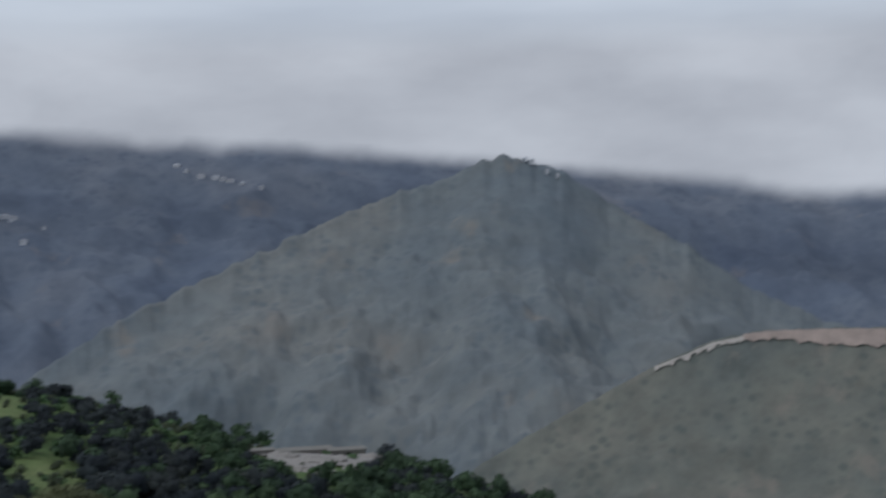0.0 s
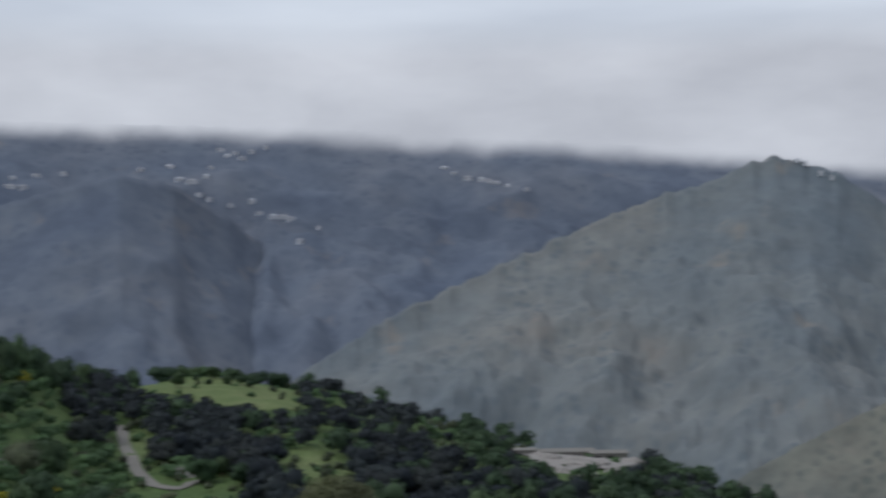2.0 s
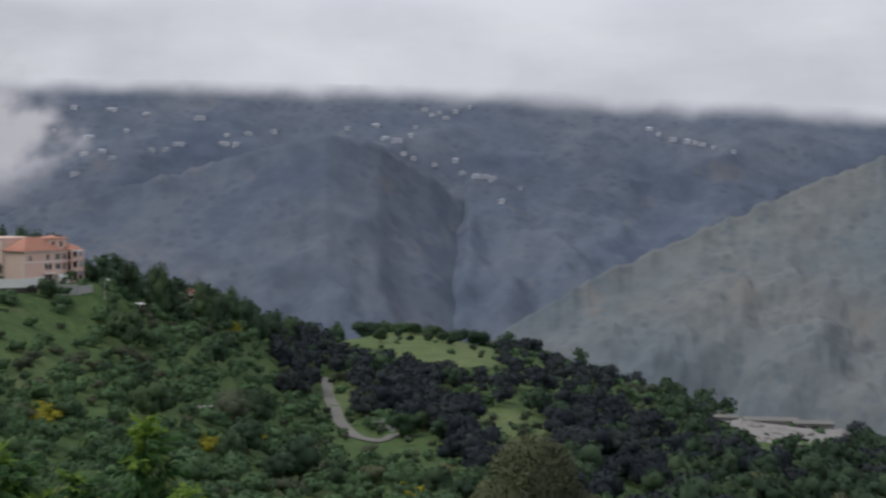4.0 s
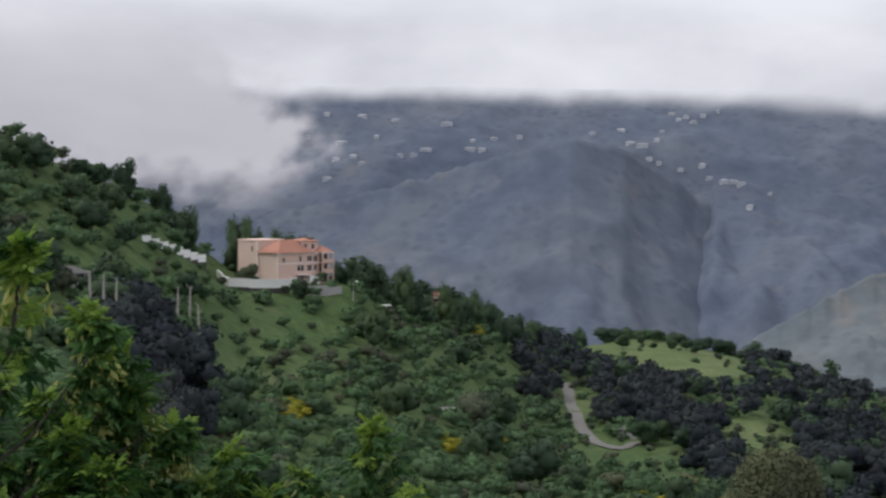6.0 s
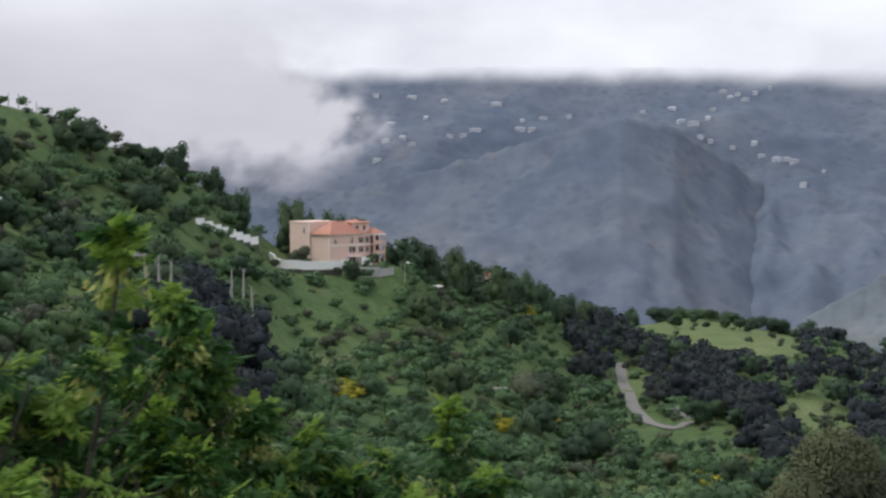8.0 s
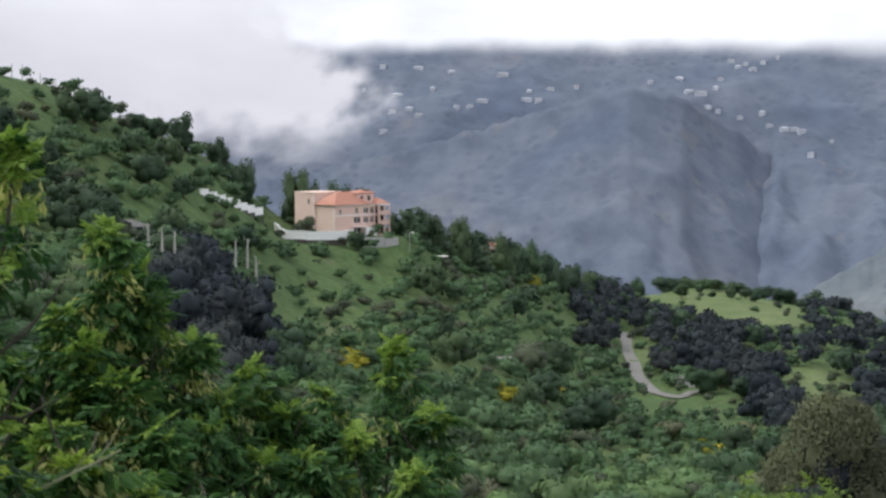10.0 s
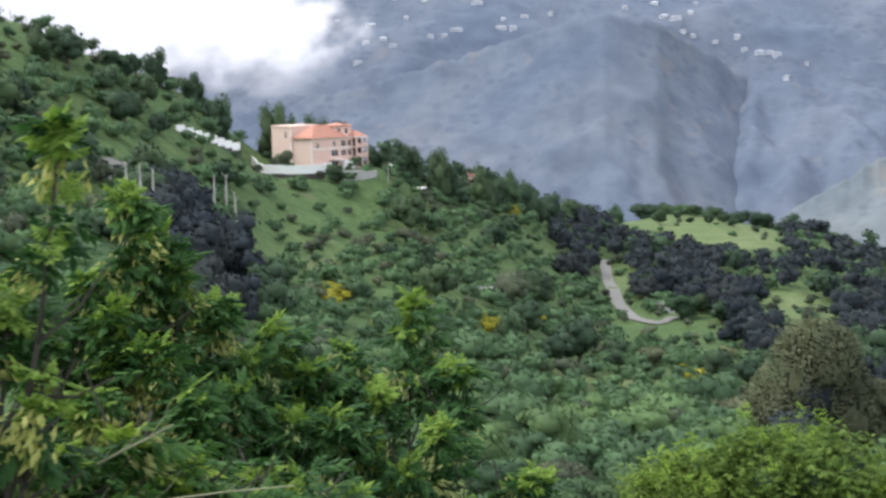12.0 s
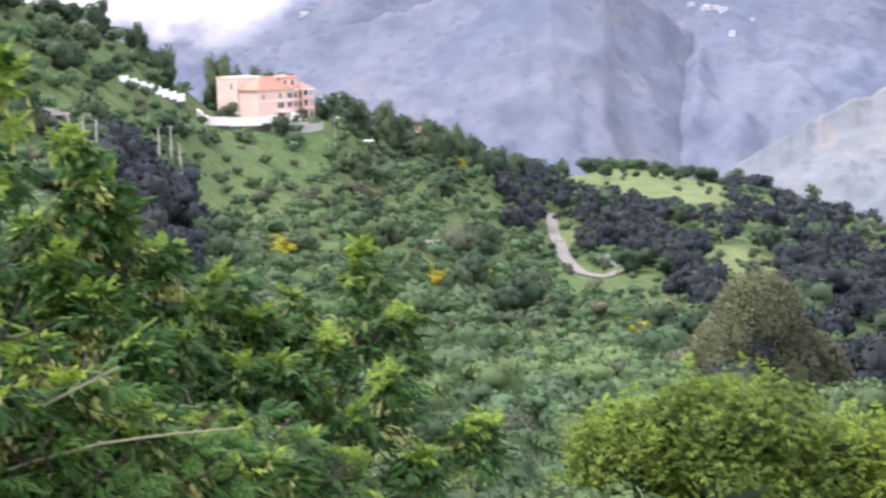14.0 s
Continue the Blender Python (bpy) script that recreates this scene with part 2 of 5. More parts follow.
def box_bm(*a, **k):
    return box(bmesh.new(), *a, **k)


def tube(points, radii, sides=6):
    """Vertices and faces of a tapered tube along a line."""
    vs, fs = [], []
    for i, (p, r) in enumerate(zip(points, radii)):
        p = Vector(p)
        d = Vector(points[min(i + 1, len(points) - 1)]) - Vector(points[max(i - 1, 0)])
        a = d.orthogonal().normalized()
        b = d.cross(a).normalized()
        for k in range(sides):
            t = 2 * math.pi * k / sides
            vs.append(p + (a * math.cos(t) + b * math.sin(t)) * r)
        if i:
            o = (i - 1) * sides
            fs += [(o + k, o + (k + 1) % sides, o + sides + (k + 1) % sides, o + sides + k) for k in range(sides)]
    fs.append(tuple(range(len(vs) - sides, len(vs))))
    return vs, fs


def interp(x, xs, ys):
    return float(np.interp(x, xs, ys))


# ---------------------------------------------------------------- ground: the near hillside, the valley and beyond, one sheet
CREST_AZ = [-180, -120, -75, -60, -44, -40, -36, -34, -32, -28, -25, -22, -20, -18, -16, -13, -10, -7, -3.5, 0, 3.5, 6, 9.5, 13, 20, 40, 90, 140, 180]
CREST_EL = [12, 14, 11, 7.4, 3.3, 1.75, -0.05, -1.5, -3.0, -4.1, -4.4, -5.3, -6.1, -6.4, -6.1, -6.1, -6.6, -7.5, -8.6, -9.3, -9.8, -10.6, -11.7, -12.9, -14, -15, -8, 6, 12]
CREST_R = [188, 200, 250, 288, 325, 338, 356, 366, 375, 388, 412, 450, 500, 550, 600, 625, 625, 600, 575, 550, 538, 525, 500, 488, 475, 400, 250, 188, 188]
FALL_AZ = [-180, -60, -44, -28, -10, 13, 40, 180]
FALL_A = [14, 20, 20.5, 18.7, 13.1, 8, 6, 14]
FALL_P = [1.1, 1.1, 1.1, 1.26, 1.68, 1.5, 1.3, 1.1]
FLOOR = -430.0
PAD = (-178.0, 306.0, -23.5)  # the level yard of the big house


def smooth01(a, b, x):
    t = min(1.0, max(0.0, (x - a) / (b - a)))
    return t * t * (3 - 2 * t)


def ground_z(x, y):
    r, az = math.hypot(x, y), math.degrees(math.atan2(x, y))
    rc, ec = interp(az, CREST_AZ, CREST_R), interp(az, CREST_AZ, CREST_EL)
    zc = rc * math.tan(radians(ec))
    if r <= rc:
        e = ec - interp(az, FALL_AZ, FALL_A) * (1 - r / rc) ** interp(az, FALL_AZ, FALL_P)
        z = r * math.tan(radians(max(e, -30)))
        z0 = -1.65 - 0.4 * max(0.0, r - 1.5)
        w = smooth01(18, 70, r)
        z = z0 + (z - z0) * w
    else:
        z = max(FLOOR, zc - 0.55 * (r - rc) * smooth01(-60, 60, r - rc))
    pad = math.hypot(x - PAD[0], y - PAD[1])
    if pad < 34:
        z += (PAD[2] - z) * smooth01(34, 15, pad)
        return z
    amp = min(3.0, 0.007 * r) * smooth01(6, 40, r)
    return z + amp * noise.fractal((x * 0.022, y * 0.022, 3.1), 1.0, 2.0, 4)


def build_ground():
    azs = list(np.arange(-180, -66, 6.0)) + list(np.arange(-64, 30, 0.3)) + list(np.arange(30, 180, 6.0))
    rs = [0.0] + list(np.geomspace(1.2, 620, 150)) + list(np.geomspace(680, 4900, 22))
    vs = [(0, 0, ground_z(0, 0.01))]
    for r in rs[1:]:
        for az in azs:
            a = radians(az)
            x, y = r * math.sin(a), r * math.cos(a)
            vs.append((x, y, ground_z(x, y)))
    n, fs = len(azs), []
    for k in range(n):
        fs.append((0, 1 + (k + 1) % n, 1 + k))
    for i in range(len(rs) - 2):
        o = 1 + i * n
        fs += [(o + k, o + (k + 1) % n, o + n + (k + 1) % n, o + n + k) for k in range(n)]
    ob = mesh_object("ground", vs, fs, M_GROUND, smooth=True)
    return tagged(ob, "steep green grassy hillside dropping into a deep valley", "ground", kind="structure")


ground = build_ground()


def bvh(ob):
    me = ob.data
    return BVHTree.FromPolygons([v.co for v in me.vertices], [tuple(p.vertices) for p in me.polygons])


GROUND_BVH = bvh(ground)


def on_ground(az, el, tree=None, eye=(0, 0, 0)):
    """The place on the land that lies at this bearing and dip from the lookout."""
    for k in range(12):
        d = way(az, el - 0.1 * k)
        hit = (tree or GROUND_BVH).ray_cast(Vector(eye) + d * 3, d)[0]
        if hit is not None and (tree is not None or math.hypot(hit.x, hit.y) < interp(az, CREST_AZ, CREST_R) + 15):
            return hit
    return hit


# ---------------------------------------------------------------- mountains
def mountain(name, mat, label, az, el, far, base_r, base_z, step, rows_n, fold, fold_size, hubs, lump=0.0, seed=0.0, ribs=0.5, lumps=0.42):
    """A mountainside: its crest runs through bearings az at heights el and distances far; ribs and gullies run down its face."""
    a0, a1 = az[0], az[-1]
    cols = int((a1 - a0) / step)
    vs, fs = [], []
    for i in range(cols + 1):
        a = a0 + (a1 - a0) * i / cols
        rc = interp(a, az, far)
        jag = lump * noise.fractal((a * 1.3, seed, 0), 1.0, 2.0, 5)
        z_mean = rc * math.tan(radians(interp(a, az, el)))
        zc = rc * math.tan(radians(interp(a, az, el) + jag))
        for j in range(-3, rows_n + 1):
            v = j / rows_n
            if v < 0:
                r, z = rc - v * 1800, zc + v * 1800 * 0.55
            else:
                r, z = rc + (base_r - rc) * v, z_mean + (zc - z_mean) * (1 - min(1.0, v * 9)) + (base_z - z_mean) * v ** 0.85
                hub = min(hubs, key=lambda h: abs(h - a))
                spread = 0.30 + v
                warp = 0.5 * noise.noise((a * 0.35, v * 2.2, seed + 11))
                s = rc * radians(a - hub) / spread / fold_size + 3.3 * hub + warp
                edges = [abs((h + hub) / 2 - a) for h in hubs if h != hub]
                calm = min(1.0, min(edges) * rc / 57.3 / 90) if edges else 1.0
                f1 = 1 - 2 * math.sqrt(noise.noise((s, v * 0.5, seed)) ** 2 + 0.006)
                w = min(1.0, v * 4) ** 0.9 * smooth01(0, 9, min(a - a0, a1 - a))
                xx, yy = rc * radians(a), r * 1.15
                q = Vector((xx, yy, seed * 50)) / (fold_size * 1.1)
                q += 0.45 * noise.noise_vector(q * 0.8)
                f2 = noise.ridged_multi_fractal(q, 1.05, 2.1, 4, 1.0, 1.5) - 1.0
                f3 = noise.fractal((xx * 0.014, yy * 0.014, seed), 0.8, 2.0, 5)
                z += w * (fold * ribs * (f1 - 0.4) * calm * min(1.0, v * 1.8) ** 1.2 + fold * lumps * f2 + fold * 0.13 * f3)
            vs.append((r * math.sin(radians(a)), r * math.cos(radians(a)), z))
    n = rows_n + 4
    for i in range(cols):
        fs += [(i * n + j, i * n + j + 1, (i + 1) * n + j + 1, (i + 1) * n + j) for j in range(n - 1)]
    ob = mesh_object(name, vs, fs, mat, smooth=True)
    return tagged(ob, label, "mountain", kind="structure")


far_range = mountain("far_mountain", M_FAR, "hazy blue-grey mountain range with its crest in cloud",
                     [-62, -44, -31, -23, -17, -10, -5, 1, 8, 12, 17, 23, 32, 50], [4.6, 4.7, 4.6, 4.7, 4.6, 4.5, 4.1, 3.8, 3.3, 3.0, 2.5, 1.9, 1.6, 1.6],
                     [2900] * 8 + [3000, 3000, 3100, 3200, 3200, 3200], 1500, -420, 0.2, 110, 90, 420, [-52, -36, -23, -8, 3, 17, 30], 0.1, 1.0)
spur = mountain("mountain_spur", M_SPUR, "bare haze-grey spur below the hill villages",
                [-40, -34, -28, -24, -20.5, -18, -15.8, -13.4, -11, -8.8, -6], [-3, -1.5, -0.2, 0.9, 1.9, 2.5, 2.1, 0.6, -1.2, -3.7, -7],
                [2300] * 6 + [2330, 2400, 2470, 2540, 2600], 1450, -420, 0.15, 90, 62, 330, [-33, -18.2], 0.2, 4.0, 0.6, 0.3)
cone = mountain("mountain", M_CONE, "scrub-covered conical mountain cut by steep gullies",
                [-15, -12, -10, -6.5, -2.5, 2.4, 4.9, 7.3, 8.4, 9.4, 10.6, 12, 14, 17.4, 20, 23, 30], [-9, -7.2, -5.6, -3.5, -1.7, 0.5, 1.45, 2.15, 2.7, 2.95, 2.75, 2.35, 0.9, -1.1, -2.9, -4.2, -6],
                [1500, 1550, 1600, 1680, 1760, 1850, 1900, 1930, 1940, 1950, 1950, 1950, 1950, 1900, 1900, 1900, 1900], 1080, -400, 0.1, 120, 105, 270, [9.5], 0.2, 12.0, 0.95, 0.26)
ridge = mountain("scarred_ridge", M_RIDGE, "brown-green ridge with a raw earth track along its crest",
                 [2, 5, 6.9, 8.4, 11.8, 15.9, 18.2, 20, 22.7, 30, 45], [-14.5, -12.7, -11.3, -10.1, -8.2, -6.0, -4.98, -4.58, -4.45, -4.38, -4.3],
                 [900, 920, 940, 950, 970, 990, 1000, 1000, 1000, 1000, 1000], 680, -330, 0.1, 90, 30, 130, [19, 33], 0.07, 20.0)
FAR_BVH, SPUR_BVH, CONE_BVH, RIDGE_BVH = bvh(far_range), bvh(spur), bvh(cone), bvh(ridge)


# ---------------------------------------------------------------- clouds
def cloud(name, mat, label, a0, a1, e0, e1, r, na, ne, dens):
    vs, fs, val = [], [], []
    for j in range(ne + 1):
        for i in range(na + 1):
            a, e = a0 + (a1 - a0) * i / na, e0 + (e1 - e0) * j / ne
            rr = r * (1 + 0.03 * noise.fractal((a * 0.3, e * 0.3, 2), 1, 2, 3))
            vs.append((rr * math.sin(radians(a)), rr * math.cos(radians(a)), rr * math.tan(radians(e))))
            val.append(max(0.0, min(1.0, dens(a, e))))
    n = na + 1
    for j in range(ne):
        for i in range(na):
            q = (j * n + i, j * n + i + 1, (j + 1) * n + i + 1, (j + 1) * n + i)
            if max(val[k] for k in q) > 0.02:
                fs.append(q)
    ob = mesh_object(name, vs, fs, mat, smooth=True)
    at = ob.data.attributes.new("cover", "FLOAT", "POINT")
    at.data.foreach_set("value", val)
    return tagged(ob, label, "cloud", kind="structure")


BASE_AZ = [-60, -31, -23, -17, -10, -5.6, 1.5, 8, 17, 23, 50]
BASE_EL = [4.2, 4.2, 4.3, 4.2, 4.0, 3.6, 3.3, 2.75, 1.85, 1.0, 0.6]


def layer_density(a, e):
    b = interp(a, BASE_AZ, BASE_EL) + 0.22 * noise.fractal((a * 0.45, e * 0.5, 0), 1, 2, 4)
    return smooth01(b - 0.45, b + 0.55, e) * (1 - smooth01(7.0, 9.5, e))


def bank_density(a, e):
    edge = interp(e, [-1, 0.3, 1.2, 2.5, 4.2, 6.5], [-30.6, -30.0, -29.2, -28.6, -30.6, -31.5])
    n = noise.fractal((a * 0.8, e * 0.9, 9), 1, 2, 6)
    side = smooth01(1.1 + 0.3 * max(0.0, e - 3), -1.6 - 0.9 * max(0.0, e - 3), a - edge + 1.5 * n)
    low = interp(a, [-46, -38, -34, -31, -28], [0.9, 0.6, 0.3, 0.1, 0.6])
    under = smooth01(low - 1.1, low + 1.3, e + 0.7 * n)
    return side * under * (1 - smooth01(4.5, 9.0, e))


cloud("cloud_layer", M_CLOUD, "flat grey stratus cloud hiding the mountain tops", -60, 48, 0.2, 9.5, 2520, 300, 60, layer_density)
cloud("cloud_bank", M_MIST, "white drifting cloud bank with ragged wisps", -60, -26, -2.2, 9.5, 1420, 200, 100, bank_density)


# ---------------------------------------------------------------- vegetation
rng = np.random.default_rng(5)


def clump_arrays(centres, outward, size, gen, fold=0.35):
    """Bent leaf-tuft quads at the given places, facing roughly outward. Returns vertices and faces as arrays."""
    n = len(centres)
    d = outward + gen.normal(0, 0.55, (n, 3))
    d /= np.linalg.norm(d, axis=1)[:, None]
    a = np.cross(d, gen.normal(0, 1, (n, 3)))
    a /= np.linalg.norm(a, axis=1)[:, None]
    b = np.cross(d, a)
    s = size * gen.uniform(0.55, 1.3, (n, 1))
    k = gen.uniform(0.5, 1.0, (n, 1))
    lift = d * s * fold
    v = np.stack([centres - a * s, centres - b * s * k + lift, centres + a * s * 0.9, centres + b * s * k + lift * gen.uniform(-1, 1, (n, 1))], 1).reshape(-1, 3)
    f = (np.arange(n)[:, None] * 4 + np.arange(4)[None]).reshape(-1, 4)
    return v, f


def crown_points(lobes, n, gen):
    """n points on an uneven crown made of lobes (centre, radii): they keep to its outside."""
    w = np.array([l[1][0] * l[1][2] for l in lobes])
    pick = gen.choice(len(lobes), n, p=w / w.sum())
    d = gen.normal(0, 1, (n, 3))
    d /= np.linalg.norm(d, axis=1)[:, None]
    d[:, 2] = np.where(d[:, 2] < -0.5, -d[:, 2], d[:, 2])
    c = np.array([l[0] for l in lobes])[pick]
    r = np.array([l[1] for l in lobes])[pick]
    depth = 1 - 0.3 * gen.random((n, 1)) ** 2
    return c + d * r * depth, d


def random_lobes(gen, w, h, base, k):
    """Lobes of a crown of width w and top height h, starting at height base."""
    out = [((0, 0, base + (h - base) * 0.45), (w * 0.36, w * 0.36, (h - base) * 0.45))]
    for i in range(k):
        t = 2 * math.pi * (i + gen.uniform(-0.3, 0.3)) / k
        zf = gen.uniform(0.2, 0.8)
        q = gen.uniform(0.16, 0.34) * w * (1.0 if k < 12 else 1.5 - 1.3 * zf)
        z = base + (h - base) * zf
        s = gen.uniform(0.2, 0.3) if k < 12 else gen.uniform(0.11, 0.2)
        out.append(((q * math.cos(t), q * math.sin(t), z), (w * s, w * s, (h - base) * s * gen.uniform(0.8, 1.2))))
    return out


def core_mesh(lobes, shrink=0.72):
    """A closed low core inside the crown, so that no light shows through its middle: vertices, faces and normals."""
    bm = bmesh.new()
    bmesh.ops.create_icosphere(bm, subdivisions=1, radius=1)
    ball = np.array([x.co for x in bm.verts])
    tri = [tuple(x.index for x in q.verts) for q in bm.faces]
    bm.free()
    v = np.concatenate([ball * np.array(r) * shrink + np.array(c) for c, r in lobes])
    f = [tuple(i + k * len(ball) for i in q) for k in range(len(lobes)) for q in tri]
    return v, f, np.tile(ball, (len(lobes), 1))


def crown_normals(verts, dirs, middle, ease=0.65):
    """Normals that follow the rounded clumps of a crown and the crown as a whole, so that it shades softly."""
    out = verts - np.array(middle)
    out /= np.linalg.norm(out, axis=1)[:, None] + 1e-6
    n = dirs * ease + out * (1 - ease)
    return n / (np.linalg.norm(n, axis=1)[:, None] + 1e-6)


def plant(name, mat, label, category, seed, w, h, base, lobes_n, tufts, size, trunk=True, group="", core=0.78):
    """A tree or shrub standing at the origin: a tapered trunk with limbs, and a crown of many tufts."""
    gen = np.random.default_rng(seed)
    ob = thing(name, Matrix(), label, category, group)
    lobes = random_lobes(gen, w, h, base, lobes_n)
    v, d = crown_points(lobes, tufts, gen)
    if tufts > 8000:
        v = v + d * gen.normal(0.0, 0.07, (tufts, 1))
    v, f = clump_arrays(v, d, size, gen)
    cv, cf, cn = core_mesh(lobes, core)
    faces = [tuple(q) for q in f.tolist()] + [tuple(i + len(v) for i in q) for q in cf]
    verts = np.concatenate([v, cv])
    dirs = np.concatenate([np.repeat(d, 4, 0) + gen.normal(0, 0.13, (len(v), 3)), cn])
    mesh_object("crown", verts.tolist(), faces, mat, ob, normals=crown_normals(verts, dirs, (0, 0, base + (h - base) * 0.35)).tolist())
    if trunk:
        r = w * 0.035 + 0.04
        vs, fs = tube([(0, 0, -0.6), (0.02 * w, 0, base * 0.6), (0, 0.03 * w, base + (h - base) * 0.55)], [r * 1.4, r, r * 0.45], 6)
        for c, _ in lobes[1:4]:
            o = len(vs)
            a, b = tube([(0, 0, base * 0.7), (c[0] * 0.5, c[1] * 0.5, (base + c[2]) * 0.5), c], [r * 0.6, r * 0.4, r * 0.2], 5)
            vs += a
            fs += [tuple(i + o for i in q) for q in b]
        mesh_object("trunk", vs, fs, M_BARK, ob)
    return ob


KINDS = {
    "dark": [plant("oak_tree", M_DARKLEAF, "dark green oak with a dense rounded crown on the hillside", "tree", 10 + i, 6.4 + i * 0.7, 6.2 + i * 0.6, 0.4, 9, 360, 0.4, True, "hillside oaks") for i in range(3)],
    "blue": [plant("holm_oak", M_BLUELEAF, "holm oak coloured almost black for the shade of the wood", "tree", 20 + i, 6.8 + i * 0.7, 6.2 + i * 0.6, 0.3, 9, 360, 0.4, True, "shaded wood") for i in range(3)],
    "mid": [plant("shrub", M_MIDLEAF, "rounded fresh green shrub on the open slope", "shrub", 30 + i, 5.2 + i * 0.7, 3.0 + i * 0.5, 0.1, 7, 350, 0.31, True, "slope shrubs") for i in range(4)],
    "pale": [plant("olive_shrub", M_PALELEAF, "grey-green olive shrub on dry grass", "shrub", 40 + i, 4.2 + i * 0.6, 2.9 + i * 0.4, 0.1, 6, 320, 0.29, True, "slope shrubs") for i in range(3)],
    "broom": [plant("broom_shrub", M_BROOM, "low broom bush in yellow flower", "shrub", 50 + i, 2.6, 1.3, 0.1, 5, 260, 0.16, False, "flowering broom") for i in range(2)],
}


# finer ones for the stretch nearest the lookout
FINE = {
    "dark": [plant("oak_tree", M_DARKLEAF, "dark green oak with a dense rounded crown on the hillside", "tree", 15 + i, 5.6 + i * 0.7, 5.8 + i * 0.6, 0.6, 10, 1600, 0.2, True, "hillside oaks") for i in range(2)],
    "blue": [plant("holm_oak", M_BLUELEAF, "holm oak coloured almost black for the shade of the wood", "tree", 25 + i, 5.8 + i * 0.6, 5.6 + i * 0.6, 0.5, 10, 1600, 0.2, True, "shaded wood") for i in range(2)],
    "mid": [plant("shrub", M_MIDLEAF, "rounded fresh green shrub on the open slope", "shrub", 35 + i, 5.0 + i * 0.6, 3.0 + i * 0.5, 0.1, 8, 1500, 0.16, True, "slope shrubs") for i in range(3)],
    "pale": [plant("olive_shrub", M_PALELEAF, "grey-green olive shrub on dry grass", "shrub", 45 + i, 4.0 + i * 0.5, 2.8 + i * 0.4, 0.2, 7, 1400, 0.145, True, "slope shrubs") for i in range(2)],
    "broom": KINDS["broom"],
}


def inside(poly, x, y):
    c = False
    for (x0, y0), (x1, y1) in zip(poly, poly[1:] + poly[:1]):
        if (y0 > y) != (y1 > y) and x < (x1 - x0) * (y - y0) / (y1 - y0) + x0:
            c = not c
    return c


# stretches of the hillside by bearing and dip from the lookout
FIELD = [(-17.9, -6.05), (-16.4, -5.95), (-14.2, -5.9), (-12, -6.05), (-10.35, -6.3), (-10.4, -7.6), (-12.2, -7.55), (-13.4, -7.35), (-14.5, -7.2), (-16.2, -6.7), (-17.9, -6.5)]
GLADES = [[(-18.3, -8.1), (-16.8, -8.2), (-16.6, -9.4), (-17.4, -9.7), (-18.1, -9.0)],
          [(-15.4, -9.5), (-13.6, -10.2), (-12.2, -11.3), (-13.6, -11.5), (-15.6, -10.6)],
          [(-12.4, -9.0), (-9.4, -9.2), (-8.0, -10.0), (-8.6, -11.4), (-10.5, -10.4)],
          [(-33.2, -4.6), (-27.9, -4.6), (-27.6, -6.0), (-30.8, -7.0), (-33.4, -6.6)],
          [(-44.5, -7.0), (-41.8, -7.6), (-42.4, -9.6), (-44.9, -9.8)],
          [(-21.2, -6.3), (-20.1, -6.4), (-20.3, -8.2), (-21.4, -7.7)],
          [(-36.6, -1.5), (-33.3, -2.4), (-33.2, -3.5), (-36.4, -2.9)],
          [(-48, 6), (-41.2, 2.4), (-41.6, 1.2), (-43.2, 1.0), (-48, 1.2)],
          [(-33.2, -2.4), (-27.2, -2.2), (-27.2, -4.5), (-33.2, -4.5)]]
WOOD = [[(-20.4, -5.6), (-18.2, -6.0), (-17.4, -6.9), (-15.6, -7.5), (-13, -7.9), (-10.2, -8.0), (-8.6, -8.8), (-8.6, -10.2), (-10.2, -12.2), (-12, -11.8), (-13.5, -10.6), (-15.2, -9.4), (-17, -9.7), (-18.1, -8.6), (-19.6, -8.6), (-20.4, -7)],
        [(-38.4, -5.2), (-35.6, -4.6), (-34.0, -7.2), (-32.4, -9.4), (-34.2, -11.5), (-37.6, -11.0), (-38.8, -8)],
        [(-8.8, -8.9), (-5.5, -9.6), (-4.6, -11.4), (-6.6, -13.2), (-8.6, -12)],
        [(-11, -6.0), (-9, -6.3), (-9, -7.6), (-10.3, -7.6)]]
BROOM = [[(-30.8, -8.2), (-29.6, -8.5), (-28.7, -9.9), (-29.4, -10.0)], [(-28.8, -9.7), (-27.5, -10.2), (-27.9, -10.6)],
         [(-24.1, -10.1), (-22.8, -10.4), (-22.4, -11.1)], [(-22.0, -9.7), (-20.6, -10.3), (-21.0, -10.5)], [(-14.75, -12.35), (-12.95, -12.8), (-13.1, -13.05), (-14.6, -12.7)],
         [(-6.2, -11.0), (-5.4, -11.4), (-5.5, -12.0), (-6.1, -11.6)], [(-22.6, -5.3), (-21.8, -5.6), (-21.7, -6.1)]]
WALL_SIDE = [(-36.4, -1.5), (-33.2, -2.4), (-33.2, -3.1), (-36.4, -2.4)]
QUARRY = [(-1.8, -9.2), (0.0, -9.1), (1.6, -9.1), (3.2, -9.3), (4.6, -9.8), (3.0, -10.2), (0.6, -10.2), (-0.8, -9.8)]
ROAD = [(-18.0, -7.9), (-17.85, -8.8), (-17.4, -9.75), (-16.7, -10.4), (-15.6, -10.6), (-15.0, -10.3)]


ROAD_FINE = [(p[0] + (q[0] - p[0]) * k / 5, p[1] + (q[1] - p[1]) * k / 5) for p, q in zip(ROAD, ROAD[1:]) for k in range(6)]
LIMIT = {"dark": 255, "blue": 300, "mid": 235, "pale": 300, "broom": 300}


